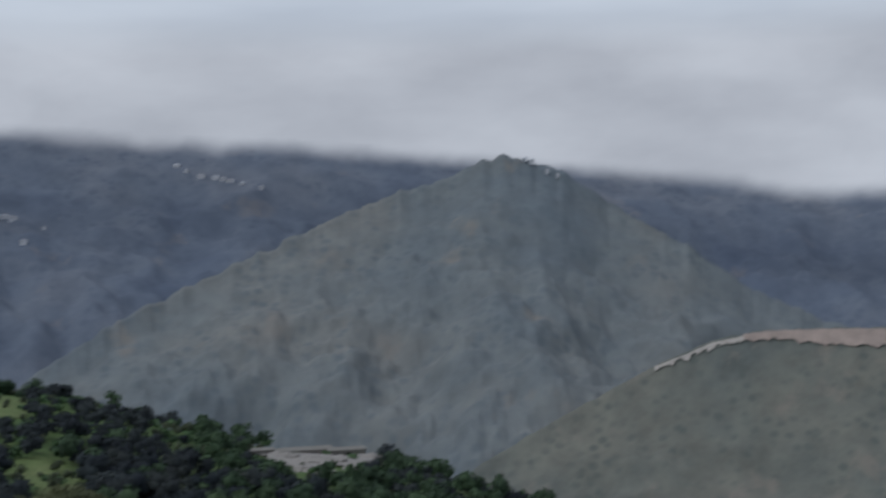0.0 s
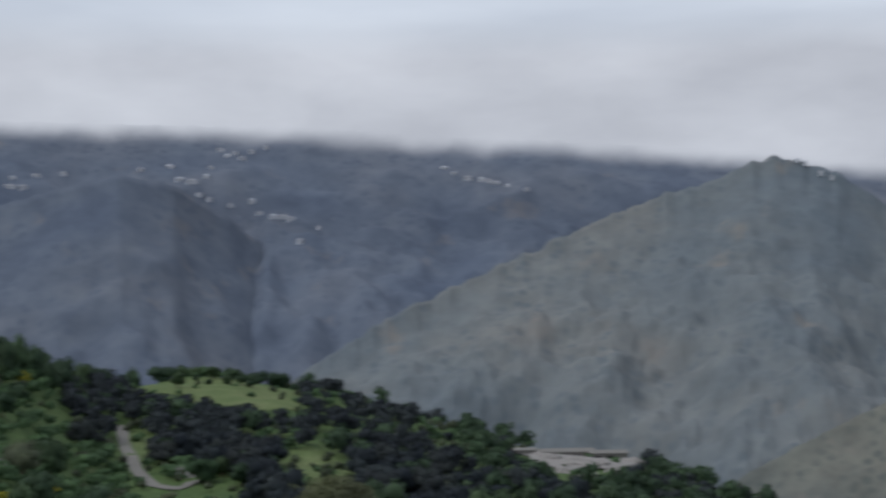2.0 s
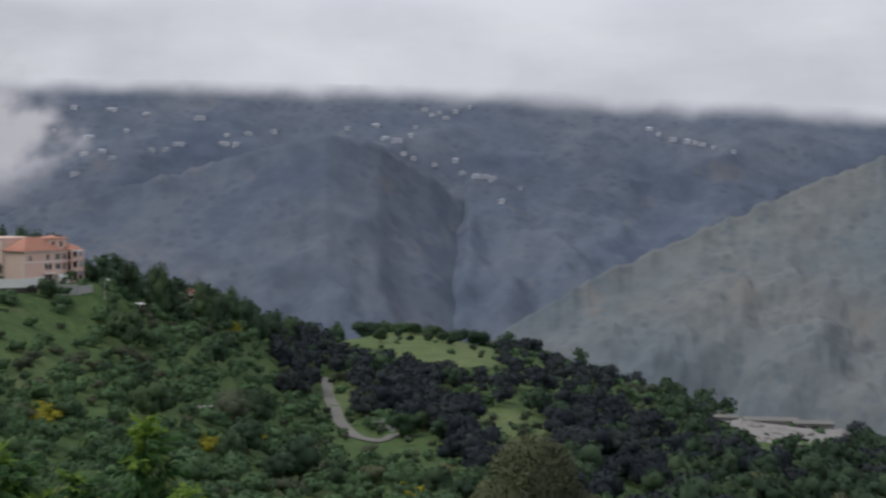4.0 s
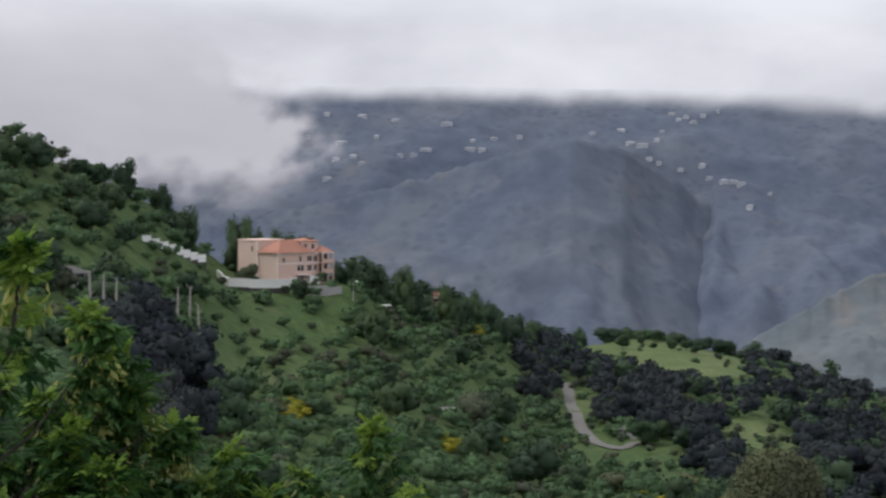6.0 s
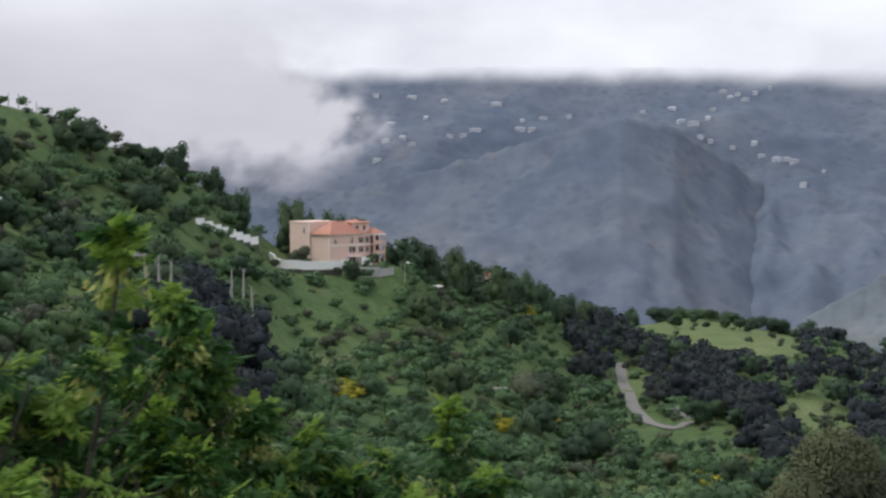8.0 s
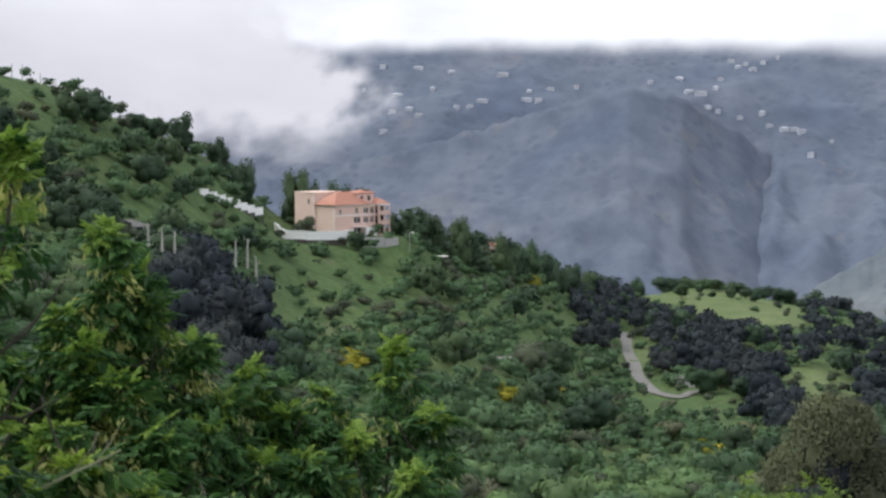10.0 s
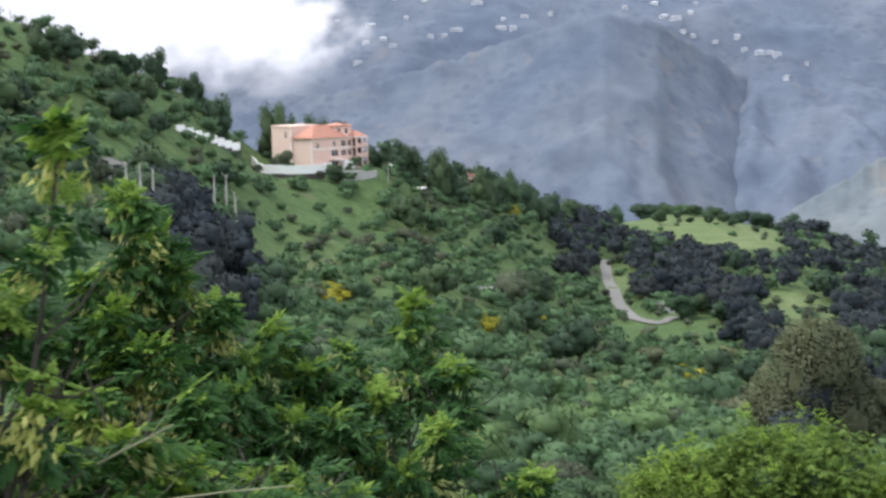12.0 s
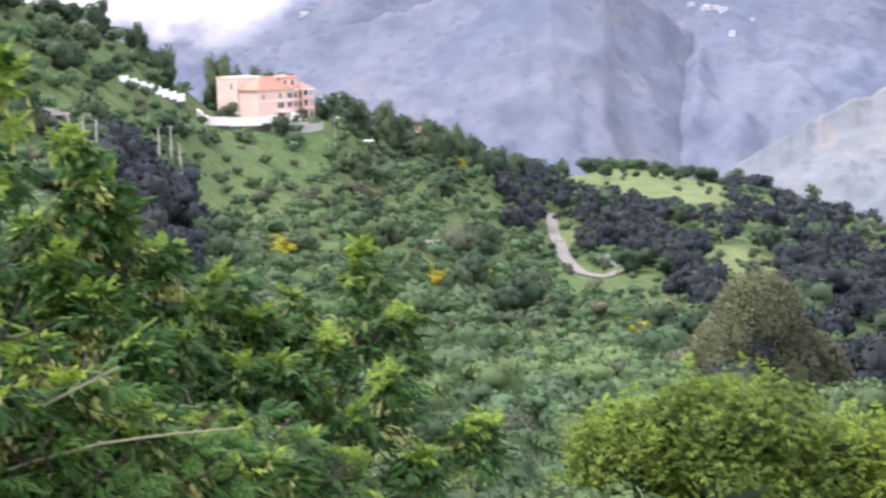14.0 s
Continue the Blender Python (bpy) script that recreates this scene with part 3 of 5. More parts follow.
def scatter():
    gen = np.random.default_rng(77)
    used = {k: 0 for k in KINDS}
    rest = {k: [] for k in KINDS}
    cell = {}
    for _ in range(42000):
        az = gen.uniform(-50, 17)
        r = 625 * math.sqrt(gen.uniform(0.017, 1.0))
        if r > interp(az, CREST_AZ, CREST_R) + 6:
            continue
        x, y = r * math.sin(radians(az)), r * math.cos(radians(az))
        z = ground_z(x, y)
        el = math.degrees(math.atan2(z + 0.8, r))
        low = False
        el_top = math.degrees(math.atan2(z + 5.0, r))
        open_land = any(inside(p, az, q) for p in (FIELD, QUARRY, WALL_SIDE, *GLADES[:4]) for q in (el, el_top)) or any(inside(p, az, el) for p in GLADES[4:])
        if open_land or any(math.hypot((az - a), (q - e)) < 0.45 for a, e in ROAD_FINE for q in (el, el_top - 0.2)):
            low = True
            if gen.random() > 0.22 or any(math.hypot(az - a, el - 0.1 - e) < 0.26 for a, e in ROAD_FINE) or (inside(FIELD, az, el) or inside(QUARRY, az, el)) and gen.random() > 0.06:
                continue
        wood = any(inside(p, az, el) for p in WOOD) and (az < -10.2 or el < -9.2)
        flower = any(inside(p, az, el) for p in BROOM)
        patch = noise.fractal((x * 0.02, y * 0.02, 8.0), 1, 2, 3)
        u = gen.random()
        right = az > -10.5
        left_top = az < -33.5 and el > -4.6 or az < -26 and el > -3.4 or r > interp(az, CREST_AZ, CREST_R) - 14
        if flower:
            kind = "broom"
        elif wood:
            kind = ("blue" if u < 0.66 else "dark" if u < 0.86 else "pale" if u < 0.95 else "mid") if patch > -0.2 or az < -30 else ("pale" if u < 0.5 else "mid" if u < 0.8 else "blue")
        elif left_top:
            kind = "dark" if u < 0.3 - 0.6 * patch else ("mid" if u < 0.93 else "pale")
        elif right:
            kind = "blue" if u < 0.14 + 0.55 * patch else ("pale" if u < 0.74 else "mid" if az < -4 else "dark")
        else:
            kind = "dark" if u < 0.03 + 0.2 * max(0.0, patch) else ("pale" if u > 0.82 + 0.3 * patch else "mid")
        gap = {"dark": 4.2, "blue": 3.7, "mid": 4.0, "pale": 4.2, "broom": 1.5}[kind] * (1 + 0.5 * max(0.0, patch))
        if right and kind in ("pale", "mid"):
            gap *= 1.45
        if low and kind != "broom":
            gap *= 1.25
        key = (int(x // 7), int(y // 7))
        if any((x - a) ** 2 + (y - b) ** 2 < (0.5 * (gap + g)) ** 2 for i in (-1, 0, 1) for j in (-1, 0, 1) for a, b, g in cell.get((key[0] + i, key[1] + j), ())):
            continue
        cell.setdefault(key, []).append((x, y, gap))
        if low and kind != "broom":
            kind = "mid" if u < 0.6 else "pale"
        s = gen.uniform(1.0, 1.7) if kind == "broom" else 0.5 + 0.45 * gen.random() if low else gen.uniform(0.55, 1.3) * (0.9 if kind == "pale" else 1)
        m = pose(x, y, z - 0.1, 0, 0, gen.uniform(0, 360)) @ Matrix.Diagonal((s, s, s * gen.uniform(0.85, 1.15), 1))
        rest[kind].append((r, m))
    for kind, places in rest.items():
        places.sort(key=lambda p: p[0])
        for i, (r, m) in enumerate(places[:LIMIT[kind]]):
            protos = FINE[kind] if i < 30 else KINDS[kind]
            proto = protos[i % len(protos)]
            ob = copy_thing(proto, Matrix())
            ob.matrix_basis = m
        tail = places[LIMIT[kind]:]
        if not tail:
            continue
        # the farther ones of a kind, too many to count, joined
        lod = []
        for q in range(4):
            g2 = np.random.default_rng(900 + q)
            lobes = random_lobes(g2, *{"dark": (6.6, 6.8, 1.3), "blue": (6.6, 6.4, 1.0), "mid": (5.2, 3.0, 0.1), "pale": (4.1, 3.1, 0.2), "broom": (2.6, 1.3, 0.1)}[kind], 5)
            p, d = crown_points(lobes, 150 if kind == "blue" else 110, g2)
            v, f = clump_arrays(p, d, {"dark": 0.58, "blue": 0.48, "mid": 0.43, "pale": 0.39, "broom": 0.22}[kind], g2)
            cv, cf, cn = core_mesh(lobes[:4])
            allv = np.concatenate([v, cv])
            nrm = crown_normals(allv, np.concatenate([np.repeat(d, 4, 0) + g2.normal(0, 0.12, (len(v), 3)), cn]), (0, 0, 1.0))
            lod.append((allv, [tuple(t) for t in f.tolist()] + [tuple(k + len(v) for k in t) for t in cf], nrm))
        vs, fs, ns, o = [], [], [], 0
        for i, (r, m) in enumerate(tail):
            v, f, nrm = lod[i % 4]
            mm = np.array(m)
            vs.append(v @ mm[:3, :3].T + mm[:3, 3])
            turned = nrm @ mm[:3, :3].T
            ns.append(turned / np.linalg.norm(turned, axis=1)[:, None])
            fs += [tuple(k + o for k in q) for q in f]
            o += len(v)
        names = {"dark": "oak_wood", "blue": "holm_oak_wood", "mid": "green_scrub", "pale": "olive_scrub", "broom": "broom_scrub"}
        mats = {"dark": M_DARKLEAF, "blue": M_BLUELEAF, "mid": M_MIDLEAF, "pale": M_PALELEAF, "broom": M_BROOM}
        ob = mesh_object(names[kind], np.concatenate(vs).tolist(), fs, mats[kind], normals=np.concatenate(ns).tolist())
        tagged(ob, "dense " + {"dark": "dark green oak wood", "blue": "shade-blackened holm oak wood", "mid": "fresh green scrub", "pale": "grey-green olive scrub", "broom": "yellow broom"}[kind] + " on the far hillside", "scrub", kind="stuff")
    # undergrowth just below the lookout
    for i in range(70):
        az, r = gen.uniform(-50, 3), gen.uniform(34, 88)
        x, y = r * math.sin(radians(az)), r * math.cos(radians(az))
        s = gen.uniform(0.55, 0.95)
        ob = copy_thing(FINE["mid" if gen.random() < 0.8 else "pale"][i % 2], Matrix())
        ob.matrix_basis = pose(x, y, ground_z(x, y) - 0.1, 0, 0, gen.uniform(0, 360)) @ Matrix.Diagonal((s, s, s, 1))
    for i in range(16):
        az, r = -31 + i * 0.95, 16 + (i * 7) % 17
        x, y = r * math.sin(radians(az)), r * math.cos(radians(az))
        ob = copy_thing(FINE["mid"][i % 2], Matrix())
        ob.matrix_basis = pose(x, y, ground_z(x, y) - 0.1, 0, 0, i * 50) @ Matrix.Diagonal((0.55, 0.55, 0.6, 1))
    for protos in [*KINDS.values(), *(FINE[k] for k in ("dark", "blue", "mid", "pale"))]:
        for p in protos:
            for c in list(p.children):
                bpy.data.objects.remove(c)
            bpy.data.objects.remove(p)


scatter()


def draped(name, poly, mat, label, category, lift=0.25, n=46, kind="structure"):
    """A patch of other ground, laid just over the hillside inside a ring of bearings and dips."""
    ring = [on_ground(a, e) for a, e in poly]
    pts = [(p.x, p.y) for p in ring]
    x0, x1, y0, y1 = min(p[0] for p in pts), max(p[0] for p in pts), min(p[1] for p in pts), max(p[1] for p in pts)
    step = max(x1 - x0, y1 - y0) / n
    bm, grid = bmesh.new(), {}
    for i in range(int((x1 - x0) / step) + 2):
        for j in range(int((y1 - y0) / step) + 2):
            x, y = x0 + i * step, y0 + j * step
            w = step * 1.3
            if inside(pts, x + w * noise.noise((x * 0.3, y * 0.3, 0)), y + w * noise.noise((x * 0.3, y * 0.3, 5))):
                hit = GROUND_BVH.ray_cast(Vector((x, y, 500)), Vector((0, 0, -1)))[0]
                grid[i, j] = bm.verts.new((x, y, hit.z + lift))
    for (i, j), v in grid.items():
        q = [grid.get(k) for k in ((i, j), (i + 1, j), (i + 1, j + 1), (i, j + 1))]
        if all(q):
            bm.faces.new(q)
    me = bpy.data.meshes.new(name)
    bm.to_mesh(me)
    bm.free()
    me.materials.append(mat)
    return tagged(new(name, me), label, category, kind=kind)


draped("meadow", FIELD, M_FIELD, "bright green grass meadow on the hill spur", "meadow")
draped("meadow_strip", GLADES[0], M_FIELD, "small green grass strip beside the track", "meadow")
draped("meadow_slope", GLADES[2], M_FIELD, "green grass clearing in the wood", "meadow")


def ribbon(name, line, width, mat, label, category, tree=None, lift=0.3):
    """A track that follows the land through the given bearings and dips."""
    pts = [on_ground(a, e, tree) for a, e in line]
    pts = [p for p in pts if p is not None]
    fine = []
    for p, q in zip(pts, pts[1:]):
        for k in range(6):
            fine.append(p.lerp(q, k / 6))
    fine.append(pts[-1])
    t = tree or GROUND_BVH
    vs, fs = [], []
    for i, p in enumerate(fine):
        d = fine[min(i + 1, len(fine) - 1)] - fine[max(i - 1, 0)]
        side = Vector((d.y, -d.x, 0)).normalized()
        w = width * (1 + 0.25 * noise.noise((i * 0.4, 0, 0))) / 2
        for s in (-1, -0.3, 0.3, 1):
            q = p + side * w * s
            hit = t.ray_cast(Vector((q.x, q.y, 900)), Vector((0, 0, -1)))[0]
            vs.append((q.x, q.y, (hit.z if hit else q.z) + lift))
        if i:
            o = (i - 1) * 4
            fs += [(o + k, o + k + 1, o + k + 5, o + k + 4) for k in range(3)]
    return tagged(mesh_object(name, vs, fs, mat), label, category, kind="structure")


ribbon("track", ROAD, 3.5, M_TRACK, "pale unpaved track winding up through the wood", "track")


# ---------------------------------------------------------------- the big house and its yard
def hip_roof(x0, y0, x1, y1, z, rise, over=0.5, thick=0.18):
    """A hipped roof over a rectangle, with a fascia all round."""
    x0, y0, x1, y1 = x0 - over, y0 - over, x1 + over, y1 + over
    h = min(x1 - x0, y1 - y0) / 2
    if x1 - x0 >= y1 - y0:
        r = [(x0 + h * 0.95, (y0 + y1) / 2), (x1 - h * 0.95, (y0 + y1) / 2)]
    else:
        r = [((x0 + x1) / 2, y0 + h * 0.95), ((x0 + x1) / 2, y1 - h * 0.95)]
    bm = bmesh.new()
    lo = [bm.verts.new(p) for p in ((x0, y0, z), (x1, y0, z), (x1, y1, z), (x0, y1, z))]
    up = [bm.verts.new((p.co.x, p.co.y, z + thick)) for p in lo]
    top = [bm.verts.new((*p, z + thick + rise)) for p in r]
    bm.faces.new(lo[::-1])
    for i in range(4):
        bm.faces.new((lo[i], lo[(i + 1) % 4], up[(i + 1) % 4], up[i]))
    if x1 - x0 >= y1 - y0:
        quads = [(up[0], up[1], top[1], top[0]), (up[1], up[2], top[1]), (up[2], up[3], top[0], top[1]), (up[3], up[0], top[0])]
    else:
        quads = [(up[0], up[1], top[0]), (up[1], up[2], top[1], top[0]), (up[2], up[3], top[1]), (up[3], up[0], top[0], top[1])]
    for q in quads:
        bm.faces.new(q)
    return bm


def tile_rows(parent, x0, y0, x1, y1, z, rise, over=0.5, thick=0.18, courses=11):
    """Raised courses of roof tiles along the four slopes."""
    x0, y0, x1, y1 = x0 - over, y0 - over, x1 + over, y1 + over
    h = min(x1 - x0, y1 - y0) / 2
    for k in range(courses):
        t = (k + 0.1) / courses * 0.95
        d = h * t
        zz = z + thick + rise * t + 0.05
        bm = bmesh.new()
        a = [(x0 + d, y0 + d), (x1 - d, y0 + d), (x1 - d, y1 - d), (x0 + d, y1 - d)]
        w = 0.12
        b = [(x0 + d + w, y0 + d + w), (x1 - d - w, y0 + d + w), (x1 - d - w, y1 - d - w), (x0 + d + w, y1 - d - w)]
        va = [bm.verts.new((*p, zz)) for p in a]
        vb = [bm.verts.new((*p, zz + 0.09)) for p in b]
        vc = [bm.verts.new((*p, zz - 0.12)) for p in a]
        for i in range(4):
            bm.faces.new((va[i], va[(i + 1) % 4], vb[(i + 1) % 4], vb[i]))
            bm.faces.new((vc[i], vc[(i + 1) % 4], va[(i + 1) % 4], va[i]))
        part("tile_course", bm, M_TILE, parent)


def window_in(parent, axis, at, u, z, w, h, arch=None):
    """A window on a wall face: a recessed dark pane, a frame with a mullion, and a sill. axis 'y': the wall faces -y at y=at."""
    def bx(u0, d0, z0, u1, d1, z1):
        return box_bm(u0, at + d0, z0, u1, at + d1, z1) if axis == "y" else box_bm(at + d0, u0, z0, at + d1, u1, z1)
    win = part("window", bx(u, -0.02, z, u + w, 0.06, z + h), M_GLASSDARK, parent, "dark glazed window")
    fr = bx(u - 0.08, -0.09, z + h, u + w + 0.08, 0.05, z + h + 0.12)
    for a0, a1, b0, b1 in ((u - 0.08, u, z - 0.05, z + h), (u + w, u + w + 0.08, z - 0.05, z + h), (u + w / 2 - 0.04, u + w / 2 + 0.04, z, z + h)):
        if axis == "y":
            box(fr, a0, at - 0.09, b0, a1, at + 0.05, b1)
        else:
            box(fr, at - 0.09, a0, b0, at + 0.05, a1, b1)
    part("window_frame", fr, M_WHITE, win)
    part("window_sill", bx(u - 0.15, -0.2, z - 0.14, u + w + 0.15, 0.05, z - 0.05), M_WHITE, win)
    return win


def wall_with_holes(u0, u1, z0, z1, holes, at, depth, axis):
    """A wall slab as a grid of boxes that leaves the holes open."""
    us = sorted({u0, u1, *[h[0] for h in holes], *[h[0] + h[2] for h in holes]})
    zs = sorted({z0, z1, *[h[1] for h in holes], *[h[1] + h[3] for h in holes]})
    bm = bmesh.new()
    for a, b in zip(us, us[1:]):
        for c, d in zip(zs, zs[1:]):
            mu, mz = (a + b) / 2, (c + d) / 2
            if any(h[0] < mu < h[0] + h[2] and h[1] < mz < h[1] + h[3] for h in holes):
                continue
            if axis == "y":
                box(bm, a, at, c, b, at + depth, d)
            else:
                box(bm, at, a, c, at + depth, b, d)
    bmesh.ops.remove_doubles(bm, verts=bm.verts, dist=0.001)
    return bm


def big_house():
    # x runs along the window front, y along the blank stone side; the near corner is the origin
    corner = (350 * math.sin(radians(-30.4)), 350 * math.cos(radians(-30.4)))
    ob = thing("house", pose(corner[0], corner[1], PAD[2] + 0.05, 0, 0, 30.4 + 38),
               "large pale stone house with terracotta hipped roof and pink window front", "house")
    H, D, F, W = 8.0, 8.0, 13.6, 17.6
    holes = [(x, z, w, 1.5) for z in (0.7, 3.5) for x, w in ((6.4, 2.2), (9.7, 1.6), (12.0, 1.1))] + [(6.9, 6.0, 0.9, 1.4), (9.7, 6.0, 1.6, 1.4), (12.0, 6.0, 1.1, 1.4), (1.4, 5.9, 0.8, 1.2)]
    part("wall", wall_with_holes(0, F, -2.5, H, holes, 0, 0.35, "y"), M_PINK, ob, "pink rendered front wall")
    for x, z, w, h in holes:
        window_in(ob, "y", 0.2, x, z, w, h)
    part("wall", box_bm(0, 0.352, -2.5, 0.35, D, H), M_STONE, ob, "blank pale stone side wall")
    part("wall", box_bm(0.352, D - 0.35, -2.5, W, D, H), M_STONE, ob)
    part("wall", box_bm(W - 0.35, 0.4, -2.5, W, D - 0.352, H), M_PINK, ob)
    for z in (-0.2, 2.75, 5.4):
        part("floor_slab", box_bm(0.36, 0.36, z, W - 0.4, D - 0.4, z + 0.25), M_CONCRETE, ob)
    part("cornice", box_bm(-0.3, -0.3, H, F, D + 0.3, H + 0.25, 0.05), M_WHITE, ob, "white eaves cornice")
    part("string_course", box_bm(-0.06, -0.08, 5.45, F, -0.003, 5.65), M_WHITE, ob, "pale moulding between storeys")
    roof = part("roof", hip_roof(0, 0, 11.4, D, H + 0.25, 3.3), M_TILE, ob, "orange terracotta hipped roof")
    tile_rows(roof, 0, 0, 11.4, D, H + 0.25, 3.3)
    part("ridge_cap", box_bm(3.9, D / 2 - 0.16, H + 3.62, 7.6, D / 2 + 0.16, H + 3.8), M_TILE, roof)
    # balcony bay at the far end of the front
    for z in (0.0, 2.75, 5.4, 8.0):
        b = part("balcony", box_bm(F, -1.5, z, W + 0.2, 0.4, z + 0.26, 0.03), M_WHITE if z == 8.0 else M_PINK, ob, "pale bay roof slab" if z == 8.0 else "pink balcony slab")
        if z in (2.75, 5.4):
            part("parapet", box_bm(F + 0.02, -1.48, z + 0.26, W + 0.18, -1.3, z + 1.15), M_PINK, b)
            part("parapet", box_bm(W, -1.298, z + 0.26, W + 0.18, 0.4, z + 1.15), M_PINK, b)
    for x in (F + 0.02, F + 1.95, W - 0.2):
        part("column", box_bm(x, -1.46, -1.5, x + 0.36, -1.1, 8.0, 0.03), M_PINK, ob)
    bay = [(x, z, 1.2, 2.1) for x in (F + 0.5, F + 2.3) for z in (0.1, 3.1, 5.75)]
    part("wall", wall_with_holes(F + 0.002, W, -2.5, H, bay, 0.402, 0.3, "y"), M_PINK, ob)
    for x, z, w, h in bay:
        part("balcony_door", box_bm(x, 0.56, z, x + w, 0.62, z + h), M_GLASSDARK, ob, "dark glazed balcony door")
    part("bay_roof", hip_roof(F, -0.9, W, D - 0.2, H + 0.262, 1.5, 0.3), M_TILE, ob, "low terracotta roof over the bay")
    # upper storey set back over the front
    attic = part("attic", wall_with_holes(8.9, 14.6, H + 0.004, H + 3.2, [(10.0, H + 1.2, 0.9, 1.3), (12.4, H + 1.2, 1.0, 1.3)], 1.6, 0.3, "y"), M_PINK, ob, "pink set-back attic storey")
    part("attic_wall", box_bm(8.9, 1.902, H + 0.004, 9.2, 6.6, H + 3.2), M_PINK, attic)
    part("attic_wall", box_bm(14.3, 1.902, H + 0.004, 14.6, 6.6, H + 3.2), M_PINK, attic)
    part("attic_wall", box_bm(9.202, 6.3, H + 0.004, 14.298, 6.6, H + 3.2), M_PINK, attic)
    for x, w in ((10.0, 0.9), (12.4, 1.0)):
        part("attic_window", box_bm(x, 1.74, H + 1.2, x + w, 1.8, H + 2.5), M_GLASSDARK, attic)
    part("attic_roof", hip_roof(8.9, 1.6, 14.6, 6.6, H + 3.2, 0.7, 0.35), M_TILE, ob, "reddish low attic roof")
    part("roof_tank", box_bm(12.2, 2.6, H + 3.4, 14.2, 4.2, H + 4.3, 0.08), M_OLDROOF, ob, "dark box on the attic roof")
    # rear block with flat parapet
    rear = part("rear_block", box_bm(-0.4, D + 0.002, -2.5, 9.0, 17.0, 11.2), M_STONE, ob, "pale stone rear block")
    part("parapet", box_bm(-0.55, D - 0.1, 11.2, 9.15, 17.15, 11.65, 0.04), M_STONE, rear)
    part("slit_window", box_bm(-0.43, D + 2.4, 8.4, -0.3, D + 2.9, 9.9), M_GLASSDARK, rear)
    part("drain_pipe", box_bm(-0.5, D + 0.3, -2, -0.404, D + 0.5, 11.1), M_WHITE, rear)
    part("drain_pipe", box_bm(-0.1, 0.1, -2, -0.003, 0.28, H), M_WHITE, ob)
    part("awning", box_bm(5.6, -1.5, 2.5, 9.4, -0.02, 2.62), M_WHITE, ob, "white awning over the ground floor")
    part("porch", box_bm(9.5, -1.4, -2.5, 13.2, -0.02, 2.2, 0.03), M_WHITE, ob, "white ground-floor porch")
    stair = part("outside_stair", box_bm(1.0, -1.3, -2.5, 5.4, -0.02, 0.2), M_WHITE, ob, "white outside stair")
    for k in range(9):
        part("step", box_bm(1.0 + k * 0.3, -1.28, 0.203, 5.38, -0.04, 0.36 + 0.18 * k) if k == 0 else box_bm(1.0 + k * 0.3, -1.28, 0.2 + 0.18 * k, 5.38, -0.04, 0.37 + 0.18 * k), M_WHITE, stair)
    return ob


big_house()


def wall_run(name, pts, height, thick, mat, label, stepped=True, group="", footing=None):
    """A garden wall along the land, built of straight lengths that step with the slope."""
    top = thing(name, Matrix(), label, "wall", group)
    def foot(az, r, el=None):
        x, y = r * math.sin(radians(az)), r * math.cos(radians(az))
        return Vector((x, y, ground_z(x, y) if el is None else r * math.tan(radians(el)) - height))
    for a, b in zip(pts, pts[1:]):
        p, q = foot(*a), foot(*b)
        n = 3 if stepped else 1
        for k in range(n):
            u, v = p.lerp(q, k / n), p.lerp(q, (k + 1) / n)
            d = Vector((v.x - u.x, v.y - u.y, 0))
            bm = box_bm(0, -thick / 2, -2.0 - abs(v.z - u.z), d.length, thick / 2, height, 0.04)
            bm.transform(Matrix.Translation((u.x, u.y, (u.z + v.z) / 2)) @ Matrix.Rotation(math.atan2(d.y, d.x), 4, "Z"))
            part("wall_length", bm, mat, top)
            cap = box_bm(-0.03, -thick / 2 - 0.06, height, d.length + 0.03, thick / 2 + 0.06, height + 0.12)
            cap.transform(Matrix.Translation((u.x, u.y, (u.z + v.z) / 2)) @ Matrix.Rotation(math.atan2(d.y, d.x), 4, "Z"))
            part("coping", cap, mat, top)
            if footing is not None:
                base = box_bm(-0.02, -thick / 2 - 0.12, -2.6 - abs(v.z - u.z), d.length + 0.02, thick / 2 + 0.12, footing, 0.05)
                base.transform(Matrix.Translation((u.x, u.y, (u.z + v.z) / 2)) @ Matrix.Rotation(math.atan2(d.y, d.x), 4, "Z"))
                part("footing", base, M_EARTHBASE, top, "dark rubble footing")
    return top


wall_run("garden_wall", [(-36.05, 308, -1.68), (-35.7, 309.5, -1.82), (-35.35, 312, -1.96), (-35.0, 315, -2.08), (-34.7, 318.5, -2.18), (-34.4, 322, -2.3), (-34.1, 325, -2.4), (-33.8, 328.5, -2.5), (-33.45, 332, -2.6)], 1.7, 0.35, M_WHITE, "white stepped garden wall climbing the slope", False, footing=-0.05)
wall_run("yard_wall", [(-32.95, 364), (-32.75, 348), (-32.5, 340), (-31.6, 337.5), (-30.5, 337.5), (-29.9, 338)], 2.4, 0.35, M_WHITE, "white wall round the yard of the house", False, footing=0.35)
wall_run("terrace_wall", [(-29.4, 338), (-28.3, 340), (-27.7, 343)], 0.9, 0.5, M_CONCRETE, "low pale terrace wall beside the house", False)


